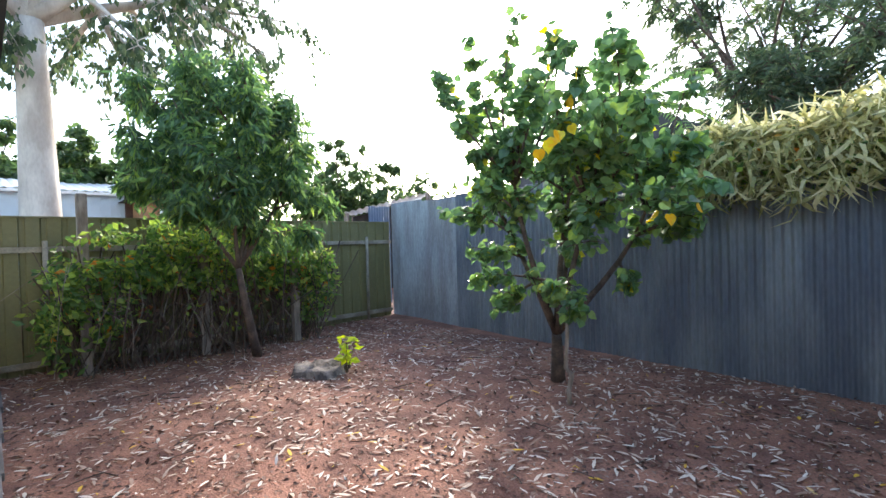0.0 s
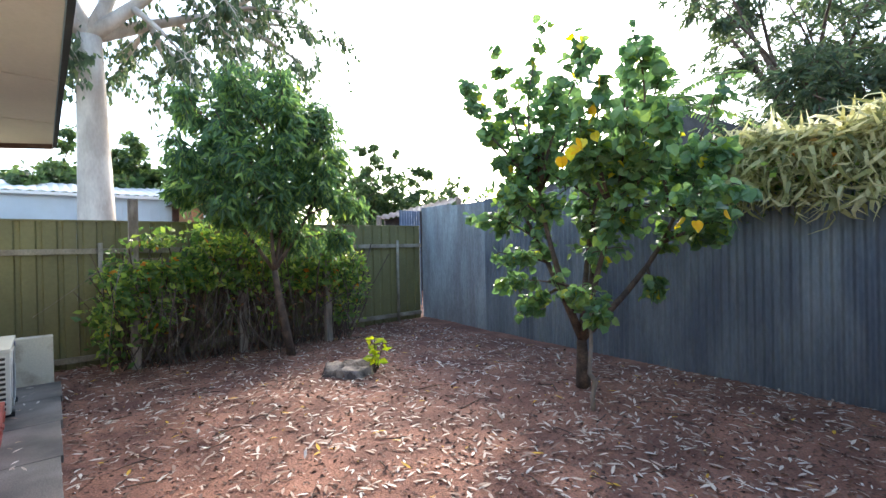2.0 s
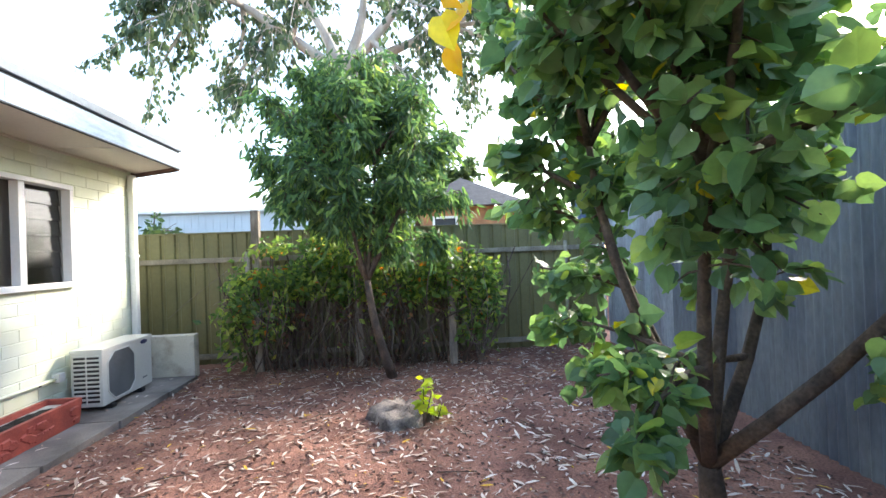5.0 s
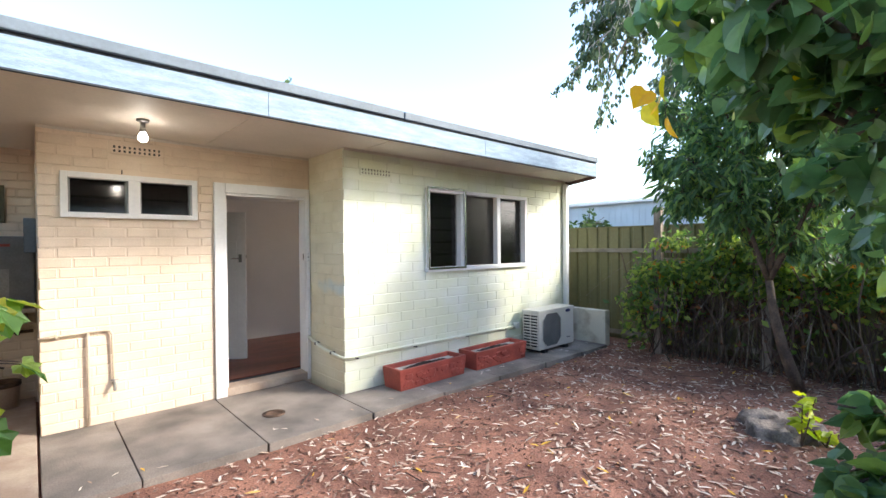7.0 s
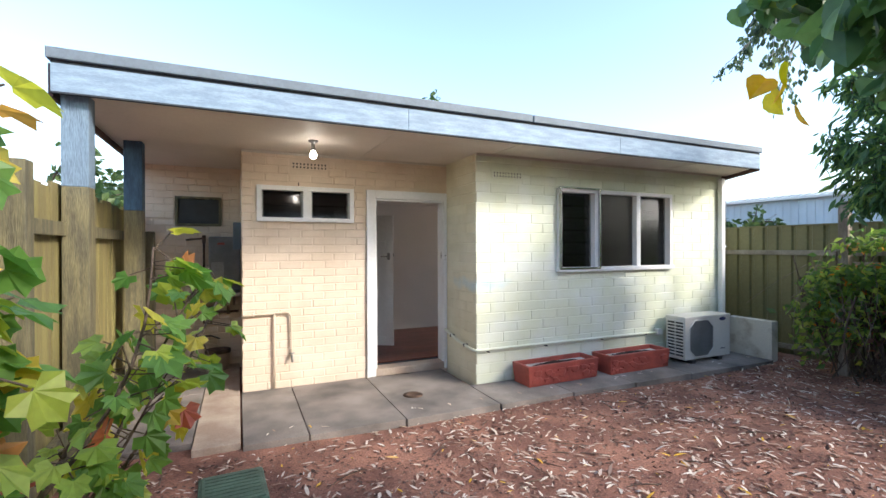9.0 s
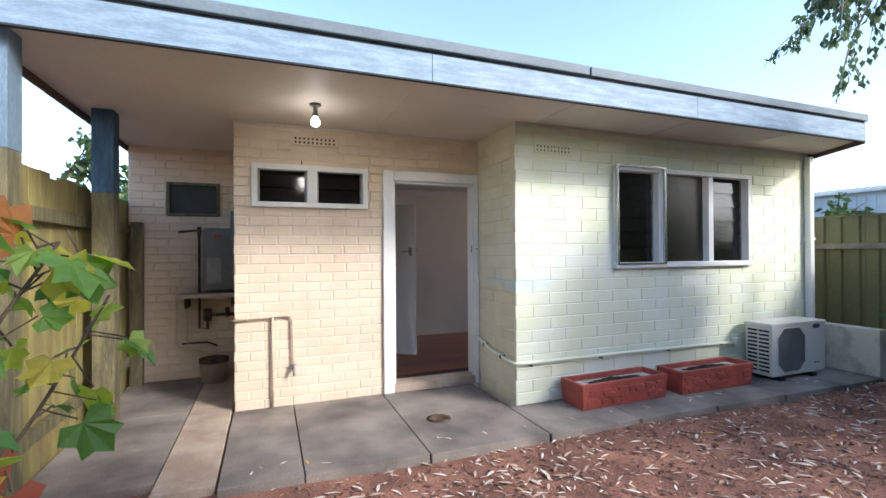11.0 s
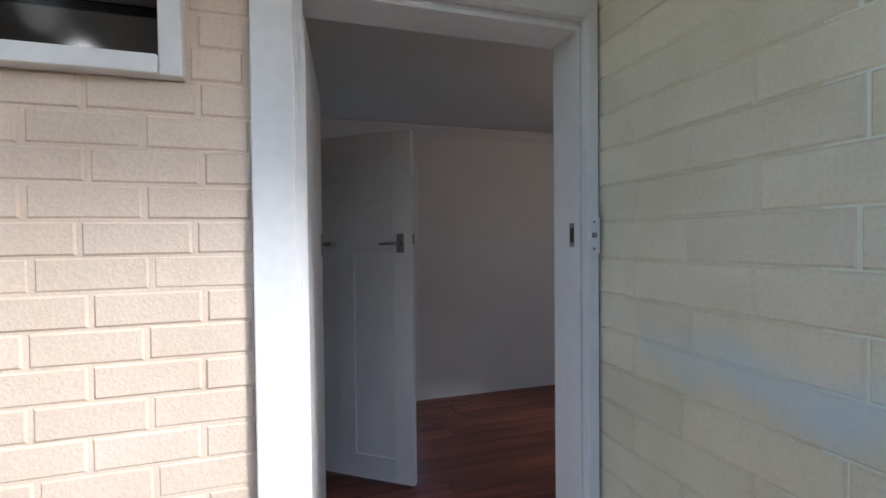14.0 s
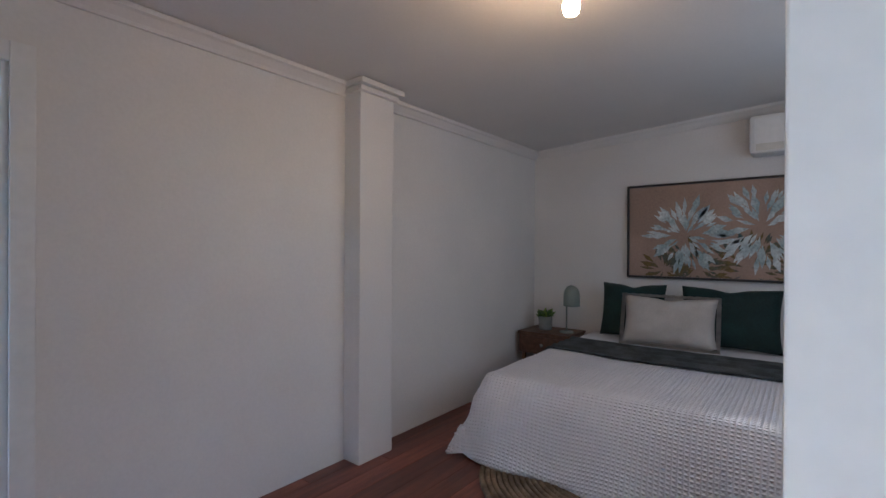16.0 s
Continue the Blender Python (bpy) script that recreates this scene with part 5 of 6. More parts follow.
# ---- hedge spilling over the iron fence ----
def fence_topper():
    root = empty("hedge", "pale strap-leaved climber spilling over the iron fence", "hedge", (-2.0, -5.9, 2.0))
    rnd = random.Random(41)
    P, W, S = [], [], []
    for _ in range(5600):
        x = rnd.uniform(-3.7, -.35)
        thick = min(1, (-.35 - x) / .8)
        lump = .20 + .13 * noise.noise((x * 1.6, 1, 3))
        z = 2.10 + rnd.random() * lump * 1.5 * thick
        y = -5.84 - rnd.uniform(-.28, .5) * (0.4 + .6 * thick)
        if rnd.random() < .33 * thick:
            y = -5.64 + rnd.uniform(-.08, .10)
            z = 2.30 - rnd.random() ** 1.5 * (.55 + .2 * noise.noise((x * 2, 5, 1)))
        P.append((x + 2, y + 5.9, z - 2))
        W.append((rnd.gauss(0, .7), rnd.gauss(.5, .5), rnd.gauss(-.1 if z > 2.25 else -.9, .45)))
        S.append(rnd.uniform(.14, .30))
    leaves("foliage", P, W, S, "strap", L_STRAP, root, .4, 8)
    P = [(rnd.uniform(-3.7, -.45) + 2, -5.78 + rnd.gauss(0, .12) + 5.9, 2.18 + rnd.gauss(-.12, .14) - 2) for _ in range(2600)]
    leaves("under_foliage", P, [(rnd.gauss(0, 1), rnd.gauss(.3, 1), rnd.gauss(-.4, .6)) for _ in P], [rnd.uniform(.06, .1) for _ in P], "oval", L_CREEPER, root, .3, 9)


fence_topper()


# ---- leaf litter ----
def litter():
    rnd = random.Random(77)
    P, W, S = [], [], []
    for _ in range(9800):
        x, y = rnd.uniform(-3.3, 4.9), rnd.uniform(-5.9, -.62)
        dens = .45 + .55 * noise.noise((x * .9, y * .9, 8)) + (.25 if y < -2 else 0)
        if rnd.random() > dens + .25:
            continue
        P.append((x, y, soil_z(x, y) + rnd.uniform(.003, .012)))
        W.append((rnd.gauss(0, 1), rnd.gauss(0, 1), rnd.gauss(0, .12)))
        S.append(.03 + .085 * rnd.random() ** 1.6)
    for _ in range(30):
        x, y = rnd.uniform(-2.3, 4), rnd.uniform(-.6, .0)
        P.append((x, min(y, -.4), .004))
        W.append((rnd.gauss(0, 1), rnd.gauss(0, 1), .02))
        S.append(rnd.uniform(.04, .09))
    tagged(leaves("leaf_litter", P, W, S, "curl", L_LITTER, None, .93, 12), "pale dry gum leaves scattered over the soil", "leaves", kind="stuff")
    P, W, S = [], [], []
    for _ in range(24000):
        x, y = rnd.uniform(-3.3, 4.9), rnd.uniform(-5.9, -.66)
        P.append((x, y, soil_z(x, y) + .004))
        W.append((rnd.gauss(0, 1), rnd.gauss(0, 1), rnd.gauss(0, .25)))
        S.append(rnd.uniform(.012, .05))
    tagged(leaves("bark_chips", P, W, S, "oval", L_BARKCHIP, None, .8, 13), "small brown bark chips and twigs on the soil", "mulch", kind="stuff")
    bm = bmesh.new()
    for _ in range(130):
        x, y = rnd.uniform(-3, 4.8), rnd.uniform(-5.6, -.8)
        a, l = rnd.uniform(0, 6.28), rnd.uniform(.08, .32)
        p = Vector((x, y, soil_z(x, y) + .008))
        q = Vector((x + l * math.cos(a), y + l * math.sin(a), 0))
        q.z = soil_z(q.x, q.y) + .012
        add_tube(bm, curve_points(p, q, .02, 3, rnd), [.004, .004, .003, .002], 5)
    tagged(finish("twigs", bm, M_BARK), "thin fallen twigs on the soil", "twigs", kind="stuff")


litter()


# ---- beyond the fences ----
def ribs(name, lo, hi, n, axis, mat, parent):
    """A steel wall or roof with raised ribs along it."""
    parts = [(lo, hi)]
    k = 0 if axis == 'x' else 1
    for i in range(n):
        a, b = list(lo), list(hi)
        s = (hi[k] - lo[k]) / n
        a[k], b[k] = lo[k] + s * (i + .1), lo[k] + s * (i + .3)
        w = 1 - k
        a[w] -= .02
        b[w] = a[w] + .03
        parts.append((a, b))
    return boxes(name, parts, mat, parent, 0)


def shed():
    root = empty("shed", "long pale steel shed beyond the side fence", "shed", (15.5, 0, -.05))
    ribs("wall", (0, -4.1, 0), (3, 10, 3.30), 56, 'y', M_SHEDWALL, root)
    bm = bmesh.new()
    n = 220
    for i in range(n):
        y0, y1 = -4.25 + i * 14.5 / n, -4.25 + (i + 1) * 14.5 / n
        z = .018 * math.sin(i * 1.6)
        v = [bm.verts.new(c) for c in ((-.15, y0, 3.32 + z), (-.15, y1, 3.32 + .018 * math.sin((i + 1) * 1.6)), (3.2, y1, 3.95 + .018 * math.sin((i + 1) * 1.6)), (3.2, y0, 3.95 + z))]
        bm.faces.new(v)
    bmesh.ops.remove_doubles(bm, verts=bm.verts[:], dist=1e-4)
    bmesh.ops.solidify(bm, geom=bm.faces[:], thickness=.03)
    finish("roof", bm, M_SHEDROOF, root)
    boxes("gutter", [((-.24, -4.25, 3.21), (-.15, 10.1, 3.30))], M_WHITE, root, .01)
    boxes("downpipe", [((-.16, -4.1, 0), (-.03, -3.90, 3.25))], M_BROWN, root, .01)


shed()


def carport():
    root = empty("carport", "lean-to carport with a white corrugated roof beyond the corner", "carport", (7.57, -7.09, -.05))
    bm = bmesh.new()
    n, m = 90, 3
    back = Vector((2.6, -2.0, .12))
    rise = Vector((-1.35, -1.78, .50))
    g = [[bm.verts.new(rise * (i / n) + back * (j / m) + Vector((0, 0, 2.26 + .022 * math.sin(i * .9)))) for j in range(m + 1)] for i in range(n + 1)]
    for i in range(n):
        for j in range(m):
            bm.faces.new((g[i][j], g[i + 1][j], g[i + 1][j + 1], g[i][j + 1]))
    bmesh.ops.solidify(bm, geom=bm.faces[:], thickness=.03)
    finish("roof", bm, M_SHEDROOF, root, True)
    for f, h in ((.03, 0), (.97, 0), (.03, .95), (.97, .95)):
        p = rise * f + back * h
        boxes("carport_post", [((p.x - .05, p.y - .05, 0), (p.x + .05, p.y + .05, 2.22 + p.z))], M_STAKE, root, .005)
    p, q = rise * .02 + back * .9, rise * .98 + back * .9
    bm = bmesh.new()
    v = [bm.verts.new(c) for c in ((p.x, p.y, 0), (q.x, q.y, 0), (q.x, q.y, 2.2 + q.z), (p.x, p.y, 2.2 + p.z))]
    bm.faces.new(v)
    bmesh.ops.solidify(bm, geom=bm.faces[:], thickness=.05)
    finish("back_wall", bm, M_FARROOF, root)


carport()


def brick_house():
    root = empty("house", "orange brick neighbour house with a dark roof", "house", (13.5, -4.6, -.05))
    boxes("wall", [((0, -2.7, 0), (6, .5, 3.0))], M_FARBRICK, root, 0)
    boxes("brick_course", [((-.012, -2.7, .3 + k * .17), (-.0005, .5, .3 + k * .17 + .15)) for k in range(16)], M_FARBRICK, root, 0)
    boxes("window", [((-.03, -.6, 1.5), (.05, .1, 2.6))], M_SCREEN, root, 0)
    boxes("window_frame", [((-.05, -.68, 1.42), (-.031, -.6, 2.68)), ((-.05, .1, 1.42), (-.031, .18, 2.68)), ((-.05, -.6, 2.6), (-.031, .1, 2.68)), ((-.05, -.6, 1.42), (-.031, .1, 1.5))], M_WHITE, root, 0)
    bm = bmesh.new()
    pts = [(-.5, -3.2, 3.0), (6.6, -3.2, 3.0), (6.6, .9, 3.0), (-.5, .9, 3.0), (2.0, -1.1, 4.3), (4.2, -1.1, 4.3)]
    v = [bm.verts.new(p) for p in pts]
    for f in ((0, 3, 2, 1), (0, 1, 5, 4), (1, 2, 5), (2, 3, 4, 5), (3, 0, 4)):
        bm.faces.new([v[i] for i in f])
    finish("roof", bm, M_FARROOF, root)


brick_house()


def gable_house():
    root = empty("house", "neighbour house with a dark gabled roof behind the iron fence", "house", (2.6, -15.5, -.05))
    boxes("wall", [((-3, -3, 0), (3, 3, 3.0))], M_FARBRICK, root, 0)
    bm = bmesh.new()
    v = [bm.verts.new(p) for p in ((-3.5, 3.5, 3.0), (3.5, 3.5, 3.0), (0, 3.5, 5.0), (-3.5, -3.5, 3.0), (3.5, -3.5, 3.0), (0, -3.5, 5.0))]
    for f in ((0, 1, 2), (3, 5, 4), (0, 2, 5, 3), (1, 4, 5, 2), (0, 3, 4, 1)):
        bm.faces.new([v[i] for i in f])
    finish("roof", bm, M_FARROOF, root)
    boxes("vent", [((-.4, 3.51, 3.6), (.4, 3.55, 4.1))], M_SHEDROOF, root, 0)


gable_house()


def big_tree(name, base, height, spread, trunk_r, mat, bark, label, seed, tips_n=16, first=.45, per=22, twigs=13, size=.3, leaf="oval", reach=1.6, droop=.3, limb=.34):
    rnd = random.Random(seed)
    b = Vector(base)
    fork = b + Vector((rnd.uniform(-.3, .3), rnd.uniform(-.3, .3), height * first))
    tips = []
    for k in range(tips_n):
        a = 2 * math.pi * k / tips_n * 2.4 + rnd.uniform(-.3, .3)
        r = spread * math.sqrt(rnd.uniform(.08, 1))
        tips.append(tuple(fork + Vector((r * math.cos(a), r * math.sin(a), (height * (1 - first)) * rnd.uniform(.12, 1) * (1.1 - .45 * r / spread)))))
    return tree(name, base, tuple(fork), tips, trunk_r, leaf, size, per, twigs, reach, mat, bark, label, droop=droop, seed=seed, flat=.2, lean=.05, cup=2.5, limb=limb, low=1.2)


tree("gum_tree", (13.6, -1.75, -.05), (13.4, -1.62, 7.4), [(13.3, .9, 11.5), (13.2, -1.9, 13), (12.4, -4.8, 11), (14.2, -7.0, 10.2), (13.0, 4.0, 11)] + crown((13.2, -1.6, 8.8), 90, 8.2, 3.5, 3.2, 46, 3),
     .40, "oval", .25, 17, 12, 1.5, L_GUM, M_GUM, "tall gum tree with smooth pale trunk beyond the fence", droop=.9, seed=51, flat=.2, lean=.12, cup=2.5, limb=.55, low=3.5, start=.35, mains=5)
big_tree("pine_tree", (-.8, -13.5, -.05), 12, 3.6, .22, L_GUM, M_BARK, "tall dark feathery tree beyond the iron fence", 52, 26, .25, 44, 16, .22, "lance", 1.5, .3)
big_tree("pine_tree", (-4.6, -12.5, -.05), 11, 3.6, .22, L_GUM, M_BARK, "tall dark tree with open crown beyond the fence", 53, 24, .25, 44, 15, .22, "lance", 1.5, .3)
big_tree("background_tree", (17.5, -14.0, -.05), 7.0, 3.0, .2, L_FAR, M_BARK, "rounded green tree in the distance", 54, 26, .25, 60, 18, .26)
big_tree("background_tree", (21.0, -0.9, -.05), 7.6, 4.2, .2, L_FAR, M_BARK, "dark green tree in the distance", 55, 28, .25, 60, 18, .3)
big_tree("background_tree", (21.5, -4.6, -.05), 7.8, 4.0, .2, L_FAR, M_BARK, "dense dark tree in the distance", 56, 28, .25, 60, 18, .3)
big_tree("background_tree", (14.0, -15.5, -.05), 5.2, 2.4, .2, L_FAR, M_BARK, "green tree beyond the corner of the yard", 57, 14, .3, 26, 13, .28)
big_tree("background_tree", (4.9, 11.0, -.05), 8.3, 1.9, .16, L_FAR, M_BARK, "tree whose top shows over the roof", 58, 12, .45, 22, 10, .25)
big_tree("background_tree", (-6.6, 9.2, -.05), 4.9, 2.8, .18, L_FAR, M_BARK, "olive green tree beyond the side fence", 59, 14, .3, 26, 13, .28)
big_tree("background_tree", (6.6, 1.6, -.05), 2.75, 1.7, .08, L_FAR, M_BARK, "leafy shrub behind the steel fence", 60, 18, .3, 34, 14, .13, reach=.8)


def fern_tree():
    """A slender sapling with long feathered fronds."""
    root = empty("frond_tree", "slender sapling with long feathered fronds beyond the fence", "tree", (.05, -6.9, -.05))
    rnd = random.Random(61)
    bm = bmesh.new()
    add_tube(bm, curve_points((0, 0, 0), (.05, .05, 3.35), .08, 6, rnd), [.03, .03, .026, .024, .02, .016, .012], 7)
    P, W, S = [], [], []
    for k in range(13):
        a = 2 * math.pi * k / 13 * 2 + rnd.uniform(-.2, .2)
        s = Vector((.05, .05, 3.35 - .25 * rnd.random()))
        d = Vector((math.cos(a), math.sin(a), rnd.uniform(.15, .9)))
        L = rnd.uniform(.8, 1.15)
        line = [s + d * L * f + Vector((0, 0, -.55 * f * f * L)) for f in (i / 10 for i in range(11))]
        add_tube(bm, line, .005, 4, False)
        for i in range(2, 11):
            side = Vector((-d.y, d.x, 0)).normalized()
            for sg in (-1, 1):
                for h in (0, .5):
                    P.append(line[i].lerp(line[i - 1], h))
                    W.append(side * sg + d * .35 + Vector((0, 0, -.25)))
                    S.append(.22 * (1.1 - .05 * i))
    finish("stem", bm, M_BARK, root)
    leaves("frond", P, W, S, "lance", L_PEACH, root, .8, 3)


fern_tree()


# ---- behind the house, seen through the back doorway ----
def back_yard():
    tagged(boxes("lawn", [((-6, 3.9, -.06), (12, 10.4, -.02))], M_LAWN, None, 0), "green lawn behind the house", "lawn", kind="structure")
    tagged(boxes("gravel_path", [((-6, 3.26, -.06), (12, 3.88, 0))], M_LINER, None, 0), "pale gravel strip outside the back door", "path", kind="structure")
    root = empty("house", "brick house with pale tiled roof and teal gutter", "house", (2.4, 13.0, -.05))
    boxes("wall", [((-6, 0, 0), (6, 5, 2.5))], M_FARBRICK, root, 0)
    boxes("window", [((.2, -.03, .7), (1.6, .02, 2.1))], M_SCREEN, root, 0)
    boxes("window_frame", [((.1, -.05, .6), (.2, -.001, 2.2)), ((1.6, -.05, .6), (1.7, -.001, 2.2)), ((.2, -.05, 2.1), (1.6, -.001, 2.2)), ((.2, -.05, .6), (1.6, -.001, .7))], M_WHITE, root, 0)
    boxes("gutter", [((-6.3, -.75, 2.45), (6.3, -.6, 2.7))], M_TEAL, root, .01)
    parts = []
    for k in range(14):
        parts.append(((-6.3, -.6 + k * .3, 2.62 + k * .16), (6.3, -.25 + k * .3, 2.70 + k * .16)))
    boxes("tile_row", parts, M_TILEROOF, root, .01)
    boxes("porch_slab", [((-6, -1.2, 0), (6, -.02, .12))], M_CONCRETE, root, .01)


back_yard()


# ---- bedroom ----
def cloth_grid(name, nx, ny, f, mat, parent):
    v = [f(i / nx, j / ny) for i in range(nx + 1) for j in range(ny + 1)]
    fc = [(i * (ny + 1) + j, (i + 1) * (ny + 1) + j, (i + 1) * (ny + 1) + j + 1, i * (ny + 1) + j + 1) for i in range(nx) for j in range(ny)]
    me = bpy.data.meshes.new(name)
    me.from_pydata(v, [], fc)
    me.materials.append(mat)
    for p in me.polygons:
        p.use_smooth = True
    o = new(name, me)
    o.parent = parent
    md = o.modifiers.new("thick", 'SOLIDIFY')
    md.thickness = .012
    return o


FLOOR = 0.095
BED_X0, BED_X1, BED_Y0, BED_Y1, BED_Z = 2.0, 3.76, 0.98, 2.50, 0.60


def drape(s, lo, hi, top, fall, flare, wob):
    """Cross-section of a cover: s runs 0..1 over fall, top and fall. Gives the place across and the height."""
    w = hi - lo
    total = w + 2 * fall
    d = s * total
    if d < fall:
        h = d / fall
        r = 1 - h
        return lo - flare * r - .05 * math.sin(min(1, r * 3) * math.pi / 2) + wob * r, top - fall * r * .98 - .02 * (1 - math.exp(-r * 8))
    if d > fall + w:
        r = (d - fall - w) / fall
        return hi + flare * r + .05 * math.sin(min(1, r * 3) * math.pi / 2) + wob * r, top - fall * r * .98 - .02 * (1 - math.exp(-r * 8))
    return lo + (d - fall), top


def bed():
    root = empty("bed", "made bed with a white waffle cover and grey throw", "bed", (0, 0, 0))
    boxes("mattress", [((BED_X0 + .06, BED_Y0 + .04, .30), (BED_X1 + .05, BED_Y1 - .04, BED_Z - .03))], M_SHEET, root, .05)
    boxes("base", [((BED_X0 + .12, BED_Y0 + .08, FLOOR + .02), (BED_X1 + .05, BED_Y1 - .08, .298))], M_THROW, root, .01)
    fall = BED_Z - FLOOR - .03

    def cover(u, v):
        wob = .035 * math.sin(u * 17 + 1) + .02 * math.sin(u * 31)
        y, z = drape(v, BED_Y0, BED_Y1, BED_Z, fall, .10, wob)
        ln = (BED_X1 - .42 - BED_X0) + fall
        d = u * ln
        if d < fall:
            r = 1 - d / fall
            x = BED_X0 - .10 * r - .05 * math.sin(min(1, r * 3) * math.pi / 2) + .03 * r * math.sin(v * 23)
            zz = BED_Z - fall * r * .98 - .02 * (1 - math.exp(-r * 8))
        else:
            x, zz = BED_X0 + d - fall, BED_Z
        z = min(z, zz) - (.02 if z < BED_Z - .02 and zz < BED_Z - .02 else 0)
        z += .008 * noise.noise((x * 3, y * 3, 1)) if z > BED_Z - .03 else 0
        z += .0035 * max(0, math.sin(u * 2 * math.pi * 55)) * max(0, math.sin(v * 2 * math.pi * 66)) * 0
        return x, y, max(z, FLOOR + .018)
    cloth_grid("cover", 70, 110, cover, M_DUVET, root)

    def sheet(u, v):
        y, z = drape(v, BED_Y0 - .004, BED_Y1 + .004, BED_Z + .006, .30, .05, .01 * math.sin(u * 9))
        return BED_X1 - .42 + u * .44, y, z + .006 * noise.noise((u * 3, y * 4, 6))
    cloth_grid("top_sheet", 16, 60, sheet, M_SHEET, root)

    def throw(u, v):
        y, z = drape(v, BED_Y0 - .012, BED_Y1 + .012, BED_Z + .016, .26, .07, .02 * math.sin(u * 12))
        return BED_X1 - .92 + u * .48 + .02 * math.sin(v * 9), y, z + .008 * math.sin(u * 26 + v * 3) + .006 * noise.noise((u * 6, y * 5, 3))
    cloth_grid("throw", 40, 70, throw, M_THROW, root)


def waffle(m):
    n, l = m.node_tree.nodes, m.node_tree.links
    b = n["Principled BSDF"]
    geo = n.new("ShaderNodeNewGeometry")
    outs = []
    sep = n.new("ShaderNodeSeparateXYZ")
    l.new(geo.outputs["Position"], sep.inputs[0])
    add = n.new("ShaderNodeMath")
    l.new(sep.outputs[0], add.inputs[0])
    l.new(sep.outputs[2], add.inputs[1])
    for src in (add.outputs[0], sep.outputs[1]):
        mu = n.new("ShaderNodeMath")
        mu.operation = 'MULTIPLY'
        mu.inputs[1].default_value = 2 * math.pi / .024
        l.new(src, mu.inputs[0])
        si = n.new("ShaderNodeMath")
        si.operation = 'SINE'
        l.new(mu.outputs[0], si.inputs[0])
        outs.append(si.outputs[0])
    mx = n.new("ShaderNodeMath")
    mx.operation = 'MAXIMUM'
    l.new(outs[0], mx.inputs[0])
    l.new(outs[1], mx.inputs[1])
    bp = n.new("ShaderNodeBump")
    bp.inputs["Strength"].default_value, bp.inputs["Distance"].default_value = .8, .006
    l.new(mx.outputs[0], bp.inputs["Height"])
    l.new(bp.outputs[0], b.inputs["Normal"])


waffle(M_DUVET)
bed()


def cushion(at, w, h, d, mat, label, lean, turn, frill=False, seed=1):
    """A plump square cushion standing against the bed's head; local x is its width."""
    root = empty("cushion", label, "cushion", at, "cushions on the bed")
    nx = 22
    bm = bmesh.new()
    fr, bk = [], []
    for i in range(nx + 1):
        rf, rb = [], []
        for j in range(nx + 1):
            a, b = 2 * i / nx - 1, 2 * j / nx - 1
            puff = (max(0, 1 - a ** 4) * max(0, 1 - b ** 4)) ** .5
            sx = w / 2 * a * (1 - .06 * (1 - b * b))
            sz = h / 2 * b * (1 - .06 * (1 - a * a)) + (-.05 * h * math.exp(-(a * 4) ** 2) if b > .5 else 0)
            wr = .012 * noise.noise((a * 3 + seed, b * 3, seed)) * puff
            rf.append(bm.verts.new((sx, -d / 2 * puff + wr, sz)))
            rb.append(bm.verts.new((sx, d / 2 * puff + wr, sz)))
        fr.append(rf)
        bk.append(rb)
    for g in (fr, bk):
        for i in range(nx):
            for j in range(nx):
                bm.faces.new((g[i][j], g[i + 1][j], g[i + 1][j + 1], g[i][j + 1]))
    bmesh.ops.remove_doubles(bm, verts=bm.verts[:], dist=.0005)
    m = pose(0, 0, h / 2 * .97, 0, 0, turn) @ pose(0, 0, 0, -lean, 0, 0)
    finish("pad", bm, mat, root, True, m)
    if frill:
        bm = bmesh.new()
        per = []
        for k in range(160):
            t = k / 160 * 4
            s, f = int(t), t - int(t)
            per.append([(-w / 2 + w * f, -h / 2), (w / 2, -h / 2 + h * f), (w / 2 - w * f, h / 2), (-w / 2, h / 2 - h * f)][s])
        ins = [bm.verts.new((x * .97, 0, z * .97)) for x, z in per]
        out = [bm.verts.new((x * 1.06, .012 * math.sin(k * 1.9), z * 1.08)) for k, (x, z) in enumerate(per)]
        for k in range(160):
            q = (k + 1) % 160
            bm.faces.new((ins[k], ins[q], out[q], out[k]))
        bmesh.ops.solidify(bm, geom=bm.faces[:], thickness=.004)
        finish("frill", bm, mat, root, True, m)


top = BED_Z + .02
cushion((3.66, 2.12, top), .52, .46, .16, M_VELVET, "dark green velvet cushion at the bed's head", 12, -90, False, 2)
cushion((3.66, 1.42, top), .66, .46, .16, M_VELVET, "large dark green velvet cushion at the bed's head", 12, -90, False, 3)
cushion((3.47, 1.80, top), .66, .38, .16, M_LINEN, "oatmeal linen cushion with a frilled edge", 16, -86, True, 4)


def bedside_table():
    root = empty("bedside_table", "walnut bedside table with one drawer", "table", (3.42, 2.585, FLOOR))
    w, d, h = .40, .50, .50
    boxes("top", [((0, 0, h - .022), (w, d, h))], M_WALNUT, root, .004)
    boxes("case", [((.01, .01, h - .20), (w - .01, d - .01, h - .023))], M_WALNUT, root, .003)
    boxes("drawer", [((-.004, .03, h - .18), (.009, d - .03, h - .04))], M_WALNUT, root, .003)
    lathe("knob", [(.012, 0), (.016, .012), (.012, .02)], M_STEEL, root, 12, pose(-.005, d / 2, h - .11, 0, -90, 0))
    for x in (.03, w - .06):
        for y in (.03, d - .06):
            boxes("leg", [((x, y, 0), (x + .03, y + .03, h - .20))], M_WALNUT, root, .004)


bedside_table()


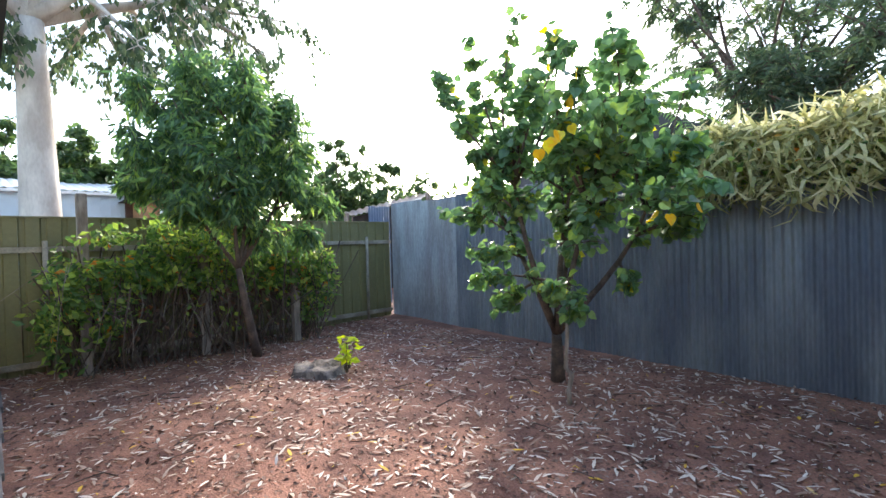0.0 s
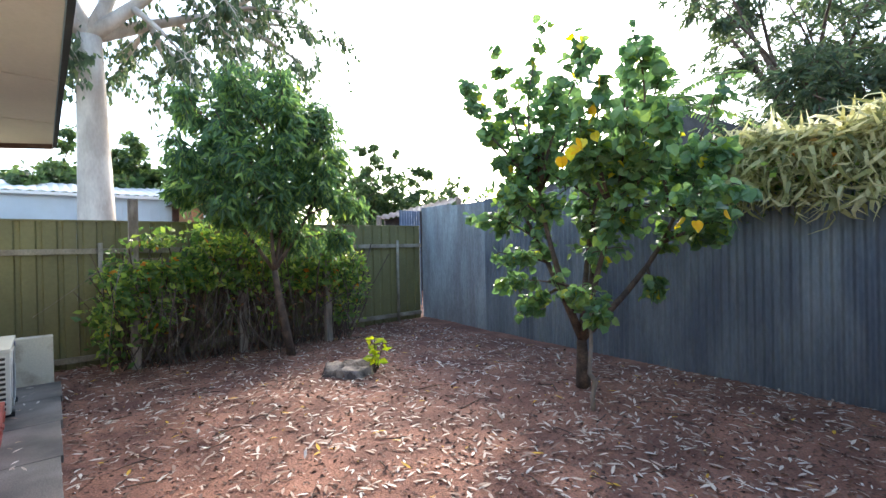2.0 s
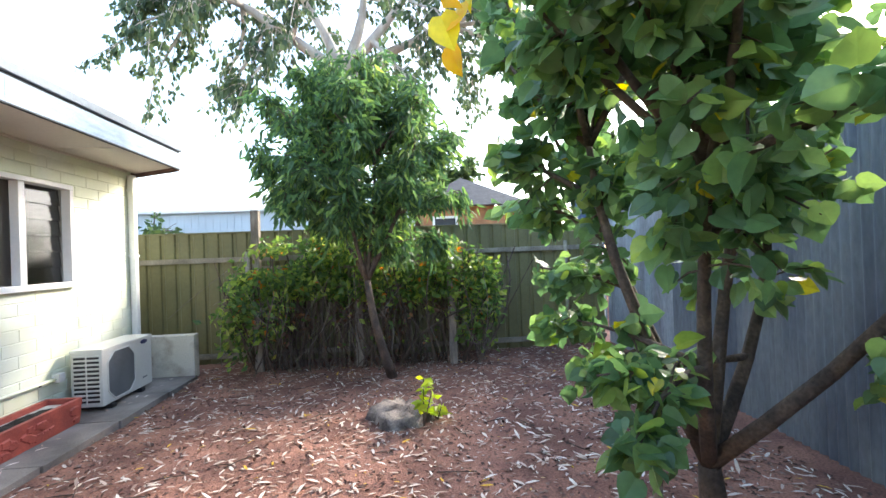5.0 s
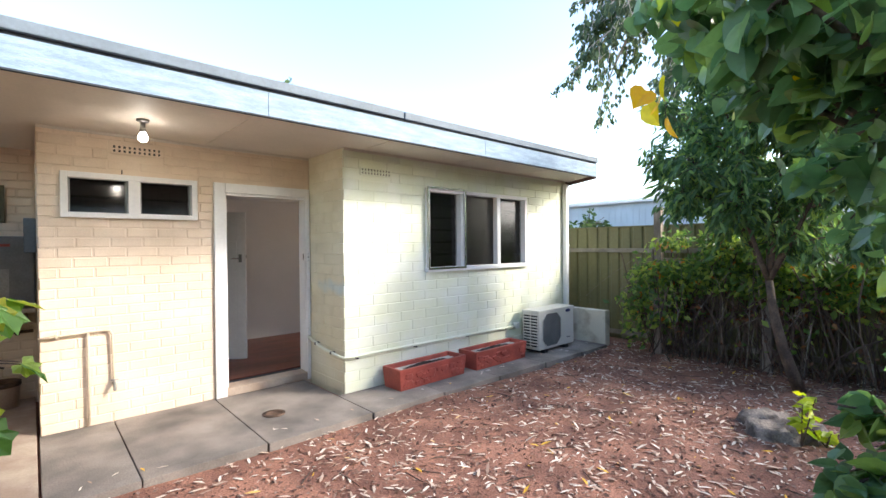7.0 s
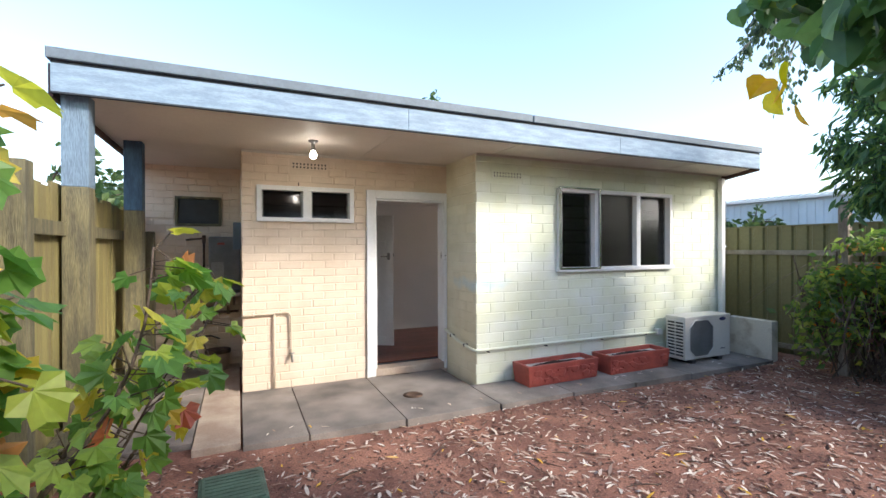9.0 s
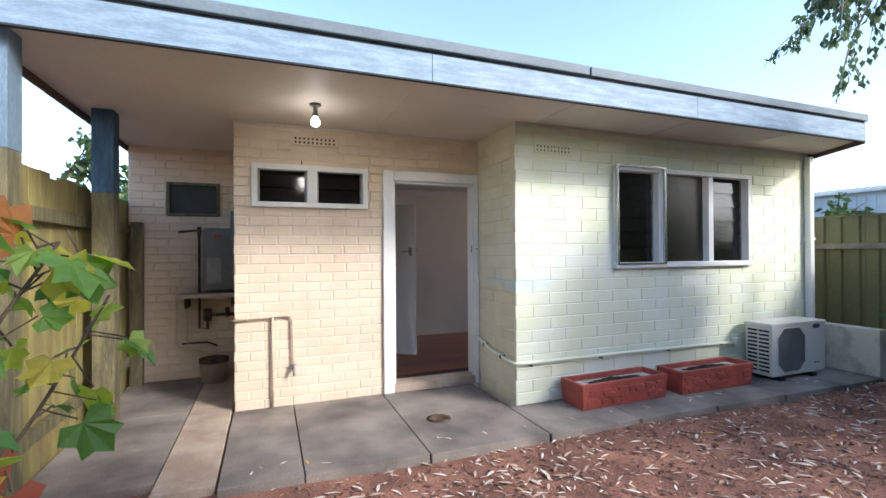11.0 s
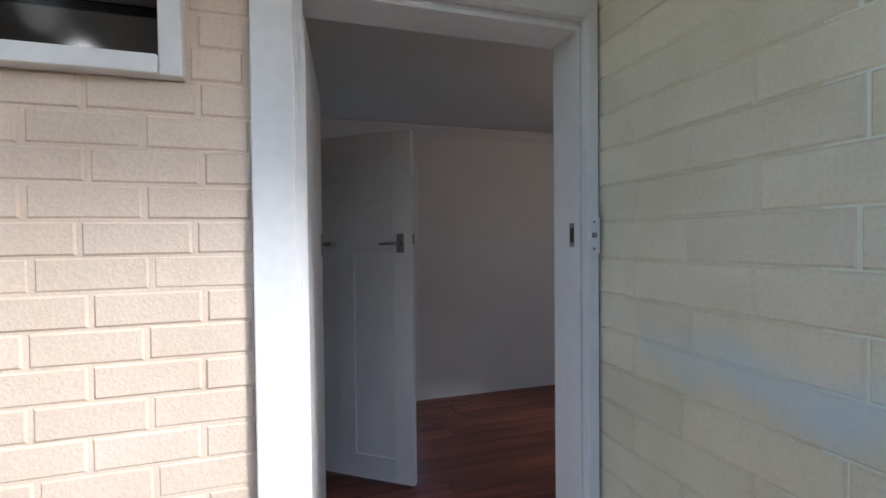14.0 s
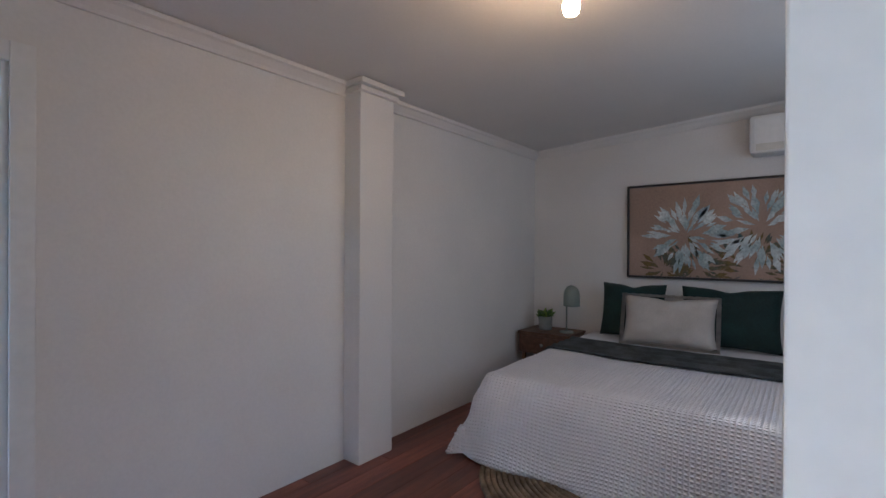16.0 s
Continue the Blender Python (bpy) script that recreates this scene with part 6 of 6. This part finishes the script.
def desk_lamp():
    root = empty("table_lamp", "sage green metal lamp with a domed shade, unlit", "lamp", (3.60, 2.68, FLOOR + .50))
    lathe("base", [(.065, 0), (.065, .012), (.02, .018)], M_SAGE, root)
    tube("stem", [(0, 0, .015), (0, 0, .38), (-.01, -.02, .42), (-.03, -.06, .435)], .008, M_SAGE, root)
    lathe("shade", [(.072, .25), (.073, .27), (.072, .35), (.064, .39), (.045, .42), (.015, .435)], M_SAGE, root, 24, pose(-.03, -.06, 0))


desk_lamp()


def pot_plant():
    root = empty("pot_plant", "small succulent in a grey ceramic pot", "plant", (3.62, 2.90, FLOOR + .50))
    lathe("pot", [(.055, 0), (.062, .02), (.066, .125), (.058, .128), (.055, .11)], M_CERAMIC, root)
    rnd = random.Random(3)
    P, W = [], []
    for k in range(34):
        a = k * 2.4
        P.append((.012 * math.cos(a), .012 * math.sin(a), .11))
        W.append((math.cos(a), math.sin(a), .4 + 1.4 * k / 34))
    leaves("foliage", P, W, [rnd.uniform(.07, .11) for _ in P], "oval", L_PEACH, root, .2, 2)


pot_plant()


def painting():
    root = empty("painting", "framed painting of pale flowers on dusty pink", "painting", (3.838, 2.21, 1.115))
    w, h = 1.42, .80
    boxes("frame", [((-.035, -w, 0), (-.001, 0, .018)), ((-.035, -w, h - .018), (-.001, 0, h)), ((-.035, -.018, .018), (-.001, 0, h - .018)), ((-.035, -w, .018), (-.001, -w + .018, h - .018))], M_BLACK, root, .002)
    boxes("canvas", [((-.02, -w + .018, .018), (-.002, -.018, h - .018))], M_CANVAS, root, 0)
    rnd = random.Random(13)
    for nm, mat, blooms, n, x, rr in (("dark_stroke", M_PAINTDARK, ((-.9, .10, .30), (-.55, .10, .26), (-1.2, .12, .2), (-.3, .07, .14)), 60, -.0205, .13),
                                      ("petal_stroke", M_PETAL, ((-.46, .36, .26), (-.98, .42, .30)), 110, -.022, .16)):
        bm = bmesh.new()
        for cy, cz, R in blooms:
            for k in range(n):
                a = rnd.uniform(0, 2 * math.pi)
                r0, l = R * math.sqrt(rnd.random()) * .75, rr * rnd.uniform(.4, 1)
                d = Vector((math.cos(a), math.sin(a)))
                s = Vector((-d.y, d.x)) * l * rnd.uniform(.10, .2)
                p = Vector((cy, cz)) + d * r0
                xx = x - .0001 * (k % 30) - (.0 if nm[0] == "d" else .001)
                pts = [p, p + d * l * .5 + s, p + d * l, p + d * l * .5 - s]
                pts = [(min(max(q.x, -w + .02), -.02), min(max(q.y, .02), h - .02)) for q in pts]
                bm.faces.new([bm.verts.new((xx, a_, b_)) for a_, b_ in pts])
        o = finish(nm, bm, mat, root)
        o["kind"] = "stuff"


painting()


def indoor_unit():
    root = empty("air_conditioner", "white wall-mounted split air conditioner", "air conditioner", (3.838, 1.30, 2.06))
    boxes("body", [((-.20, -.80, 0), (-.001, 0, .28))], M_WHITE, root, .03)
    boxes("flap", [((-.202, -.76, .02), (-.198, -.04, .07))], M_ACWHITE, root, .001)


indoor_unit()


def rug():
    root = empty("rug", "round braided jute rug under the bed", "rug", (2.12, 1.80, FLOOR + .001))
    bm = bmesh.new()
    for k in range(22):
        r = .03 + k * .031
        pts = [(r * math.cos(2 * math.pi * i / 48), r * math.sin(2 * math.pi * i / 48), .009) for i in range(49)]
        add_tube(bm, pts, [.0165] * 49, 5, False)
    finish("braid", bm, M_JUTE, root, True)


rug()


# ---- boards of the bedroom floor ----
def board_floor():
    slab = tagged(boxes("floor", [((.16, 0.27, -.02), (3.84, 3.13, FLOOR - .012)), ((-2.23, .967, -.02), (.159, 3.13, FLOOR - .012))], M_DARKLINE, None, 0), "red-brown jarrah board floor", "floor", kind="structure")
    rnd = random.Random(6)
    meshes = {}
    y = 0.27
    while y < 3.12:
        x = -1.0 - rnd.random() * 1.0
        while x < 3.83:
            l = rnd.choice((1.2, 1.5, 1.8))
            a, b = max(x, -1.0), min(x + l, 3.835)
            wy = min(.132, 3.128 - y)
            if b - a > .05 and wy > .03 and not (b < .27 and y + wy < 1.1):
                if a < .27 and y < .97:
                    a = .27
                key = (round(b - a, 2), round(wy, 3))
                if key not in meshes:
                    bm = bmesh.new()
                    add_box(bm, (0, 0, -.011), (key[0] - .003, key[1] - .0025, 0))
                    me = bpy.data.meshes.new("board")
                    bm.to_mesh(me)
                    bm.free()
                    me.materials.append(M_JARRAH)
                    meshes[key] = me
                o = new("board", meshes[key])
                o.parent = slab
                o.location = (a, y, FLOOR)
            x += l
        y += .132


board_floor()

# ---- painted bricks of the walls ----
WIN = (1.11 - .02, 3.03 + .02, 1.215, 2.235)
lay_bricks(wall_front, (0, 0.012), 0, 4.08, 0.0, 2.54, 0.365, 0.112, [WIN, (0.19, 0.61, 2.28, 2.38)], M_MINT, .004, .0055, .0012, 3)
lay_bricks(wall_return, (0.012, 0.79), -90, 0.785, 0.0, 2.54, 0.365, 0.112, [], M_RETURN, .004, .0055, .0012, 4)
lay_bricks(wall_door, (-2.352, 0.80), 0, 2.34, 0.0, 2.54, 0.242, 0.086, [(0.14, 1.19, 1.79, 2.20), (1.335, 2.40, 0, 2.19), (.48, .90, 2.37, 2.465)], M_CREAM, .007, .007, .004, 5)
lay_bricks(wall_side, (-2.34, 2.155), -90, 1.35, 0.0, 2.54, 0.242, 0.086, [], M_CREAM, .010, .012, .004, 6)
lay_bricks(wall_alcove, (-3.45, 2.16), 0, 1.10, 0.0, 2.54, 0.242, 0.086, [(0.34, .88, 1.79, 2.18)], M_CREAM, .010, .012, .004, 7)
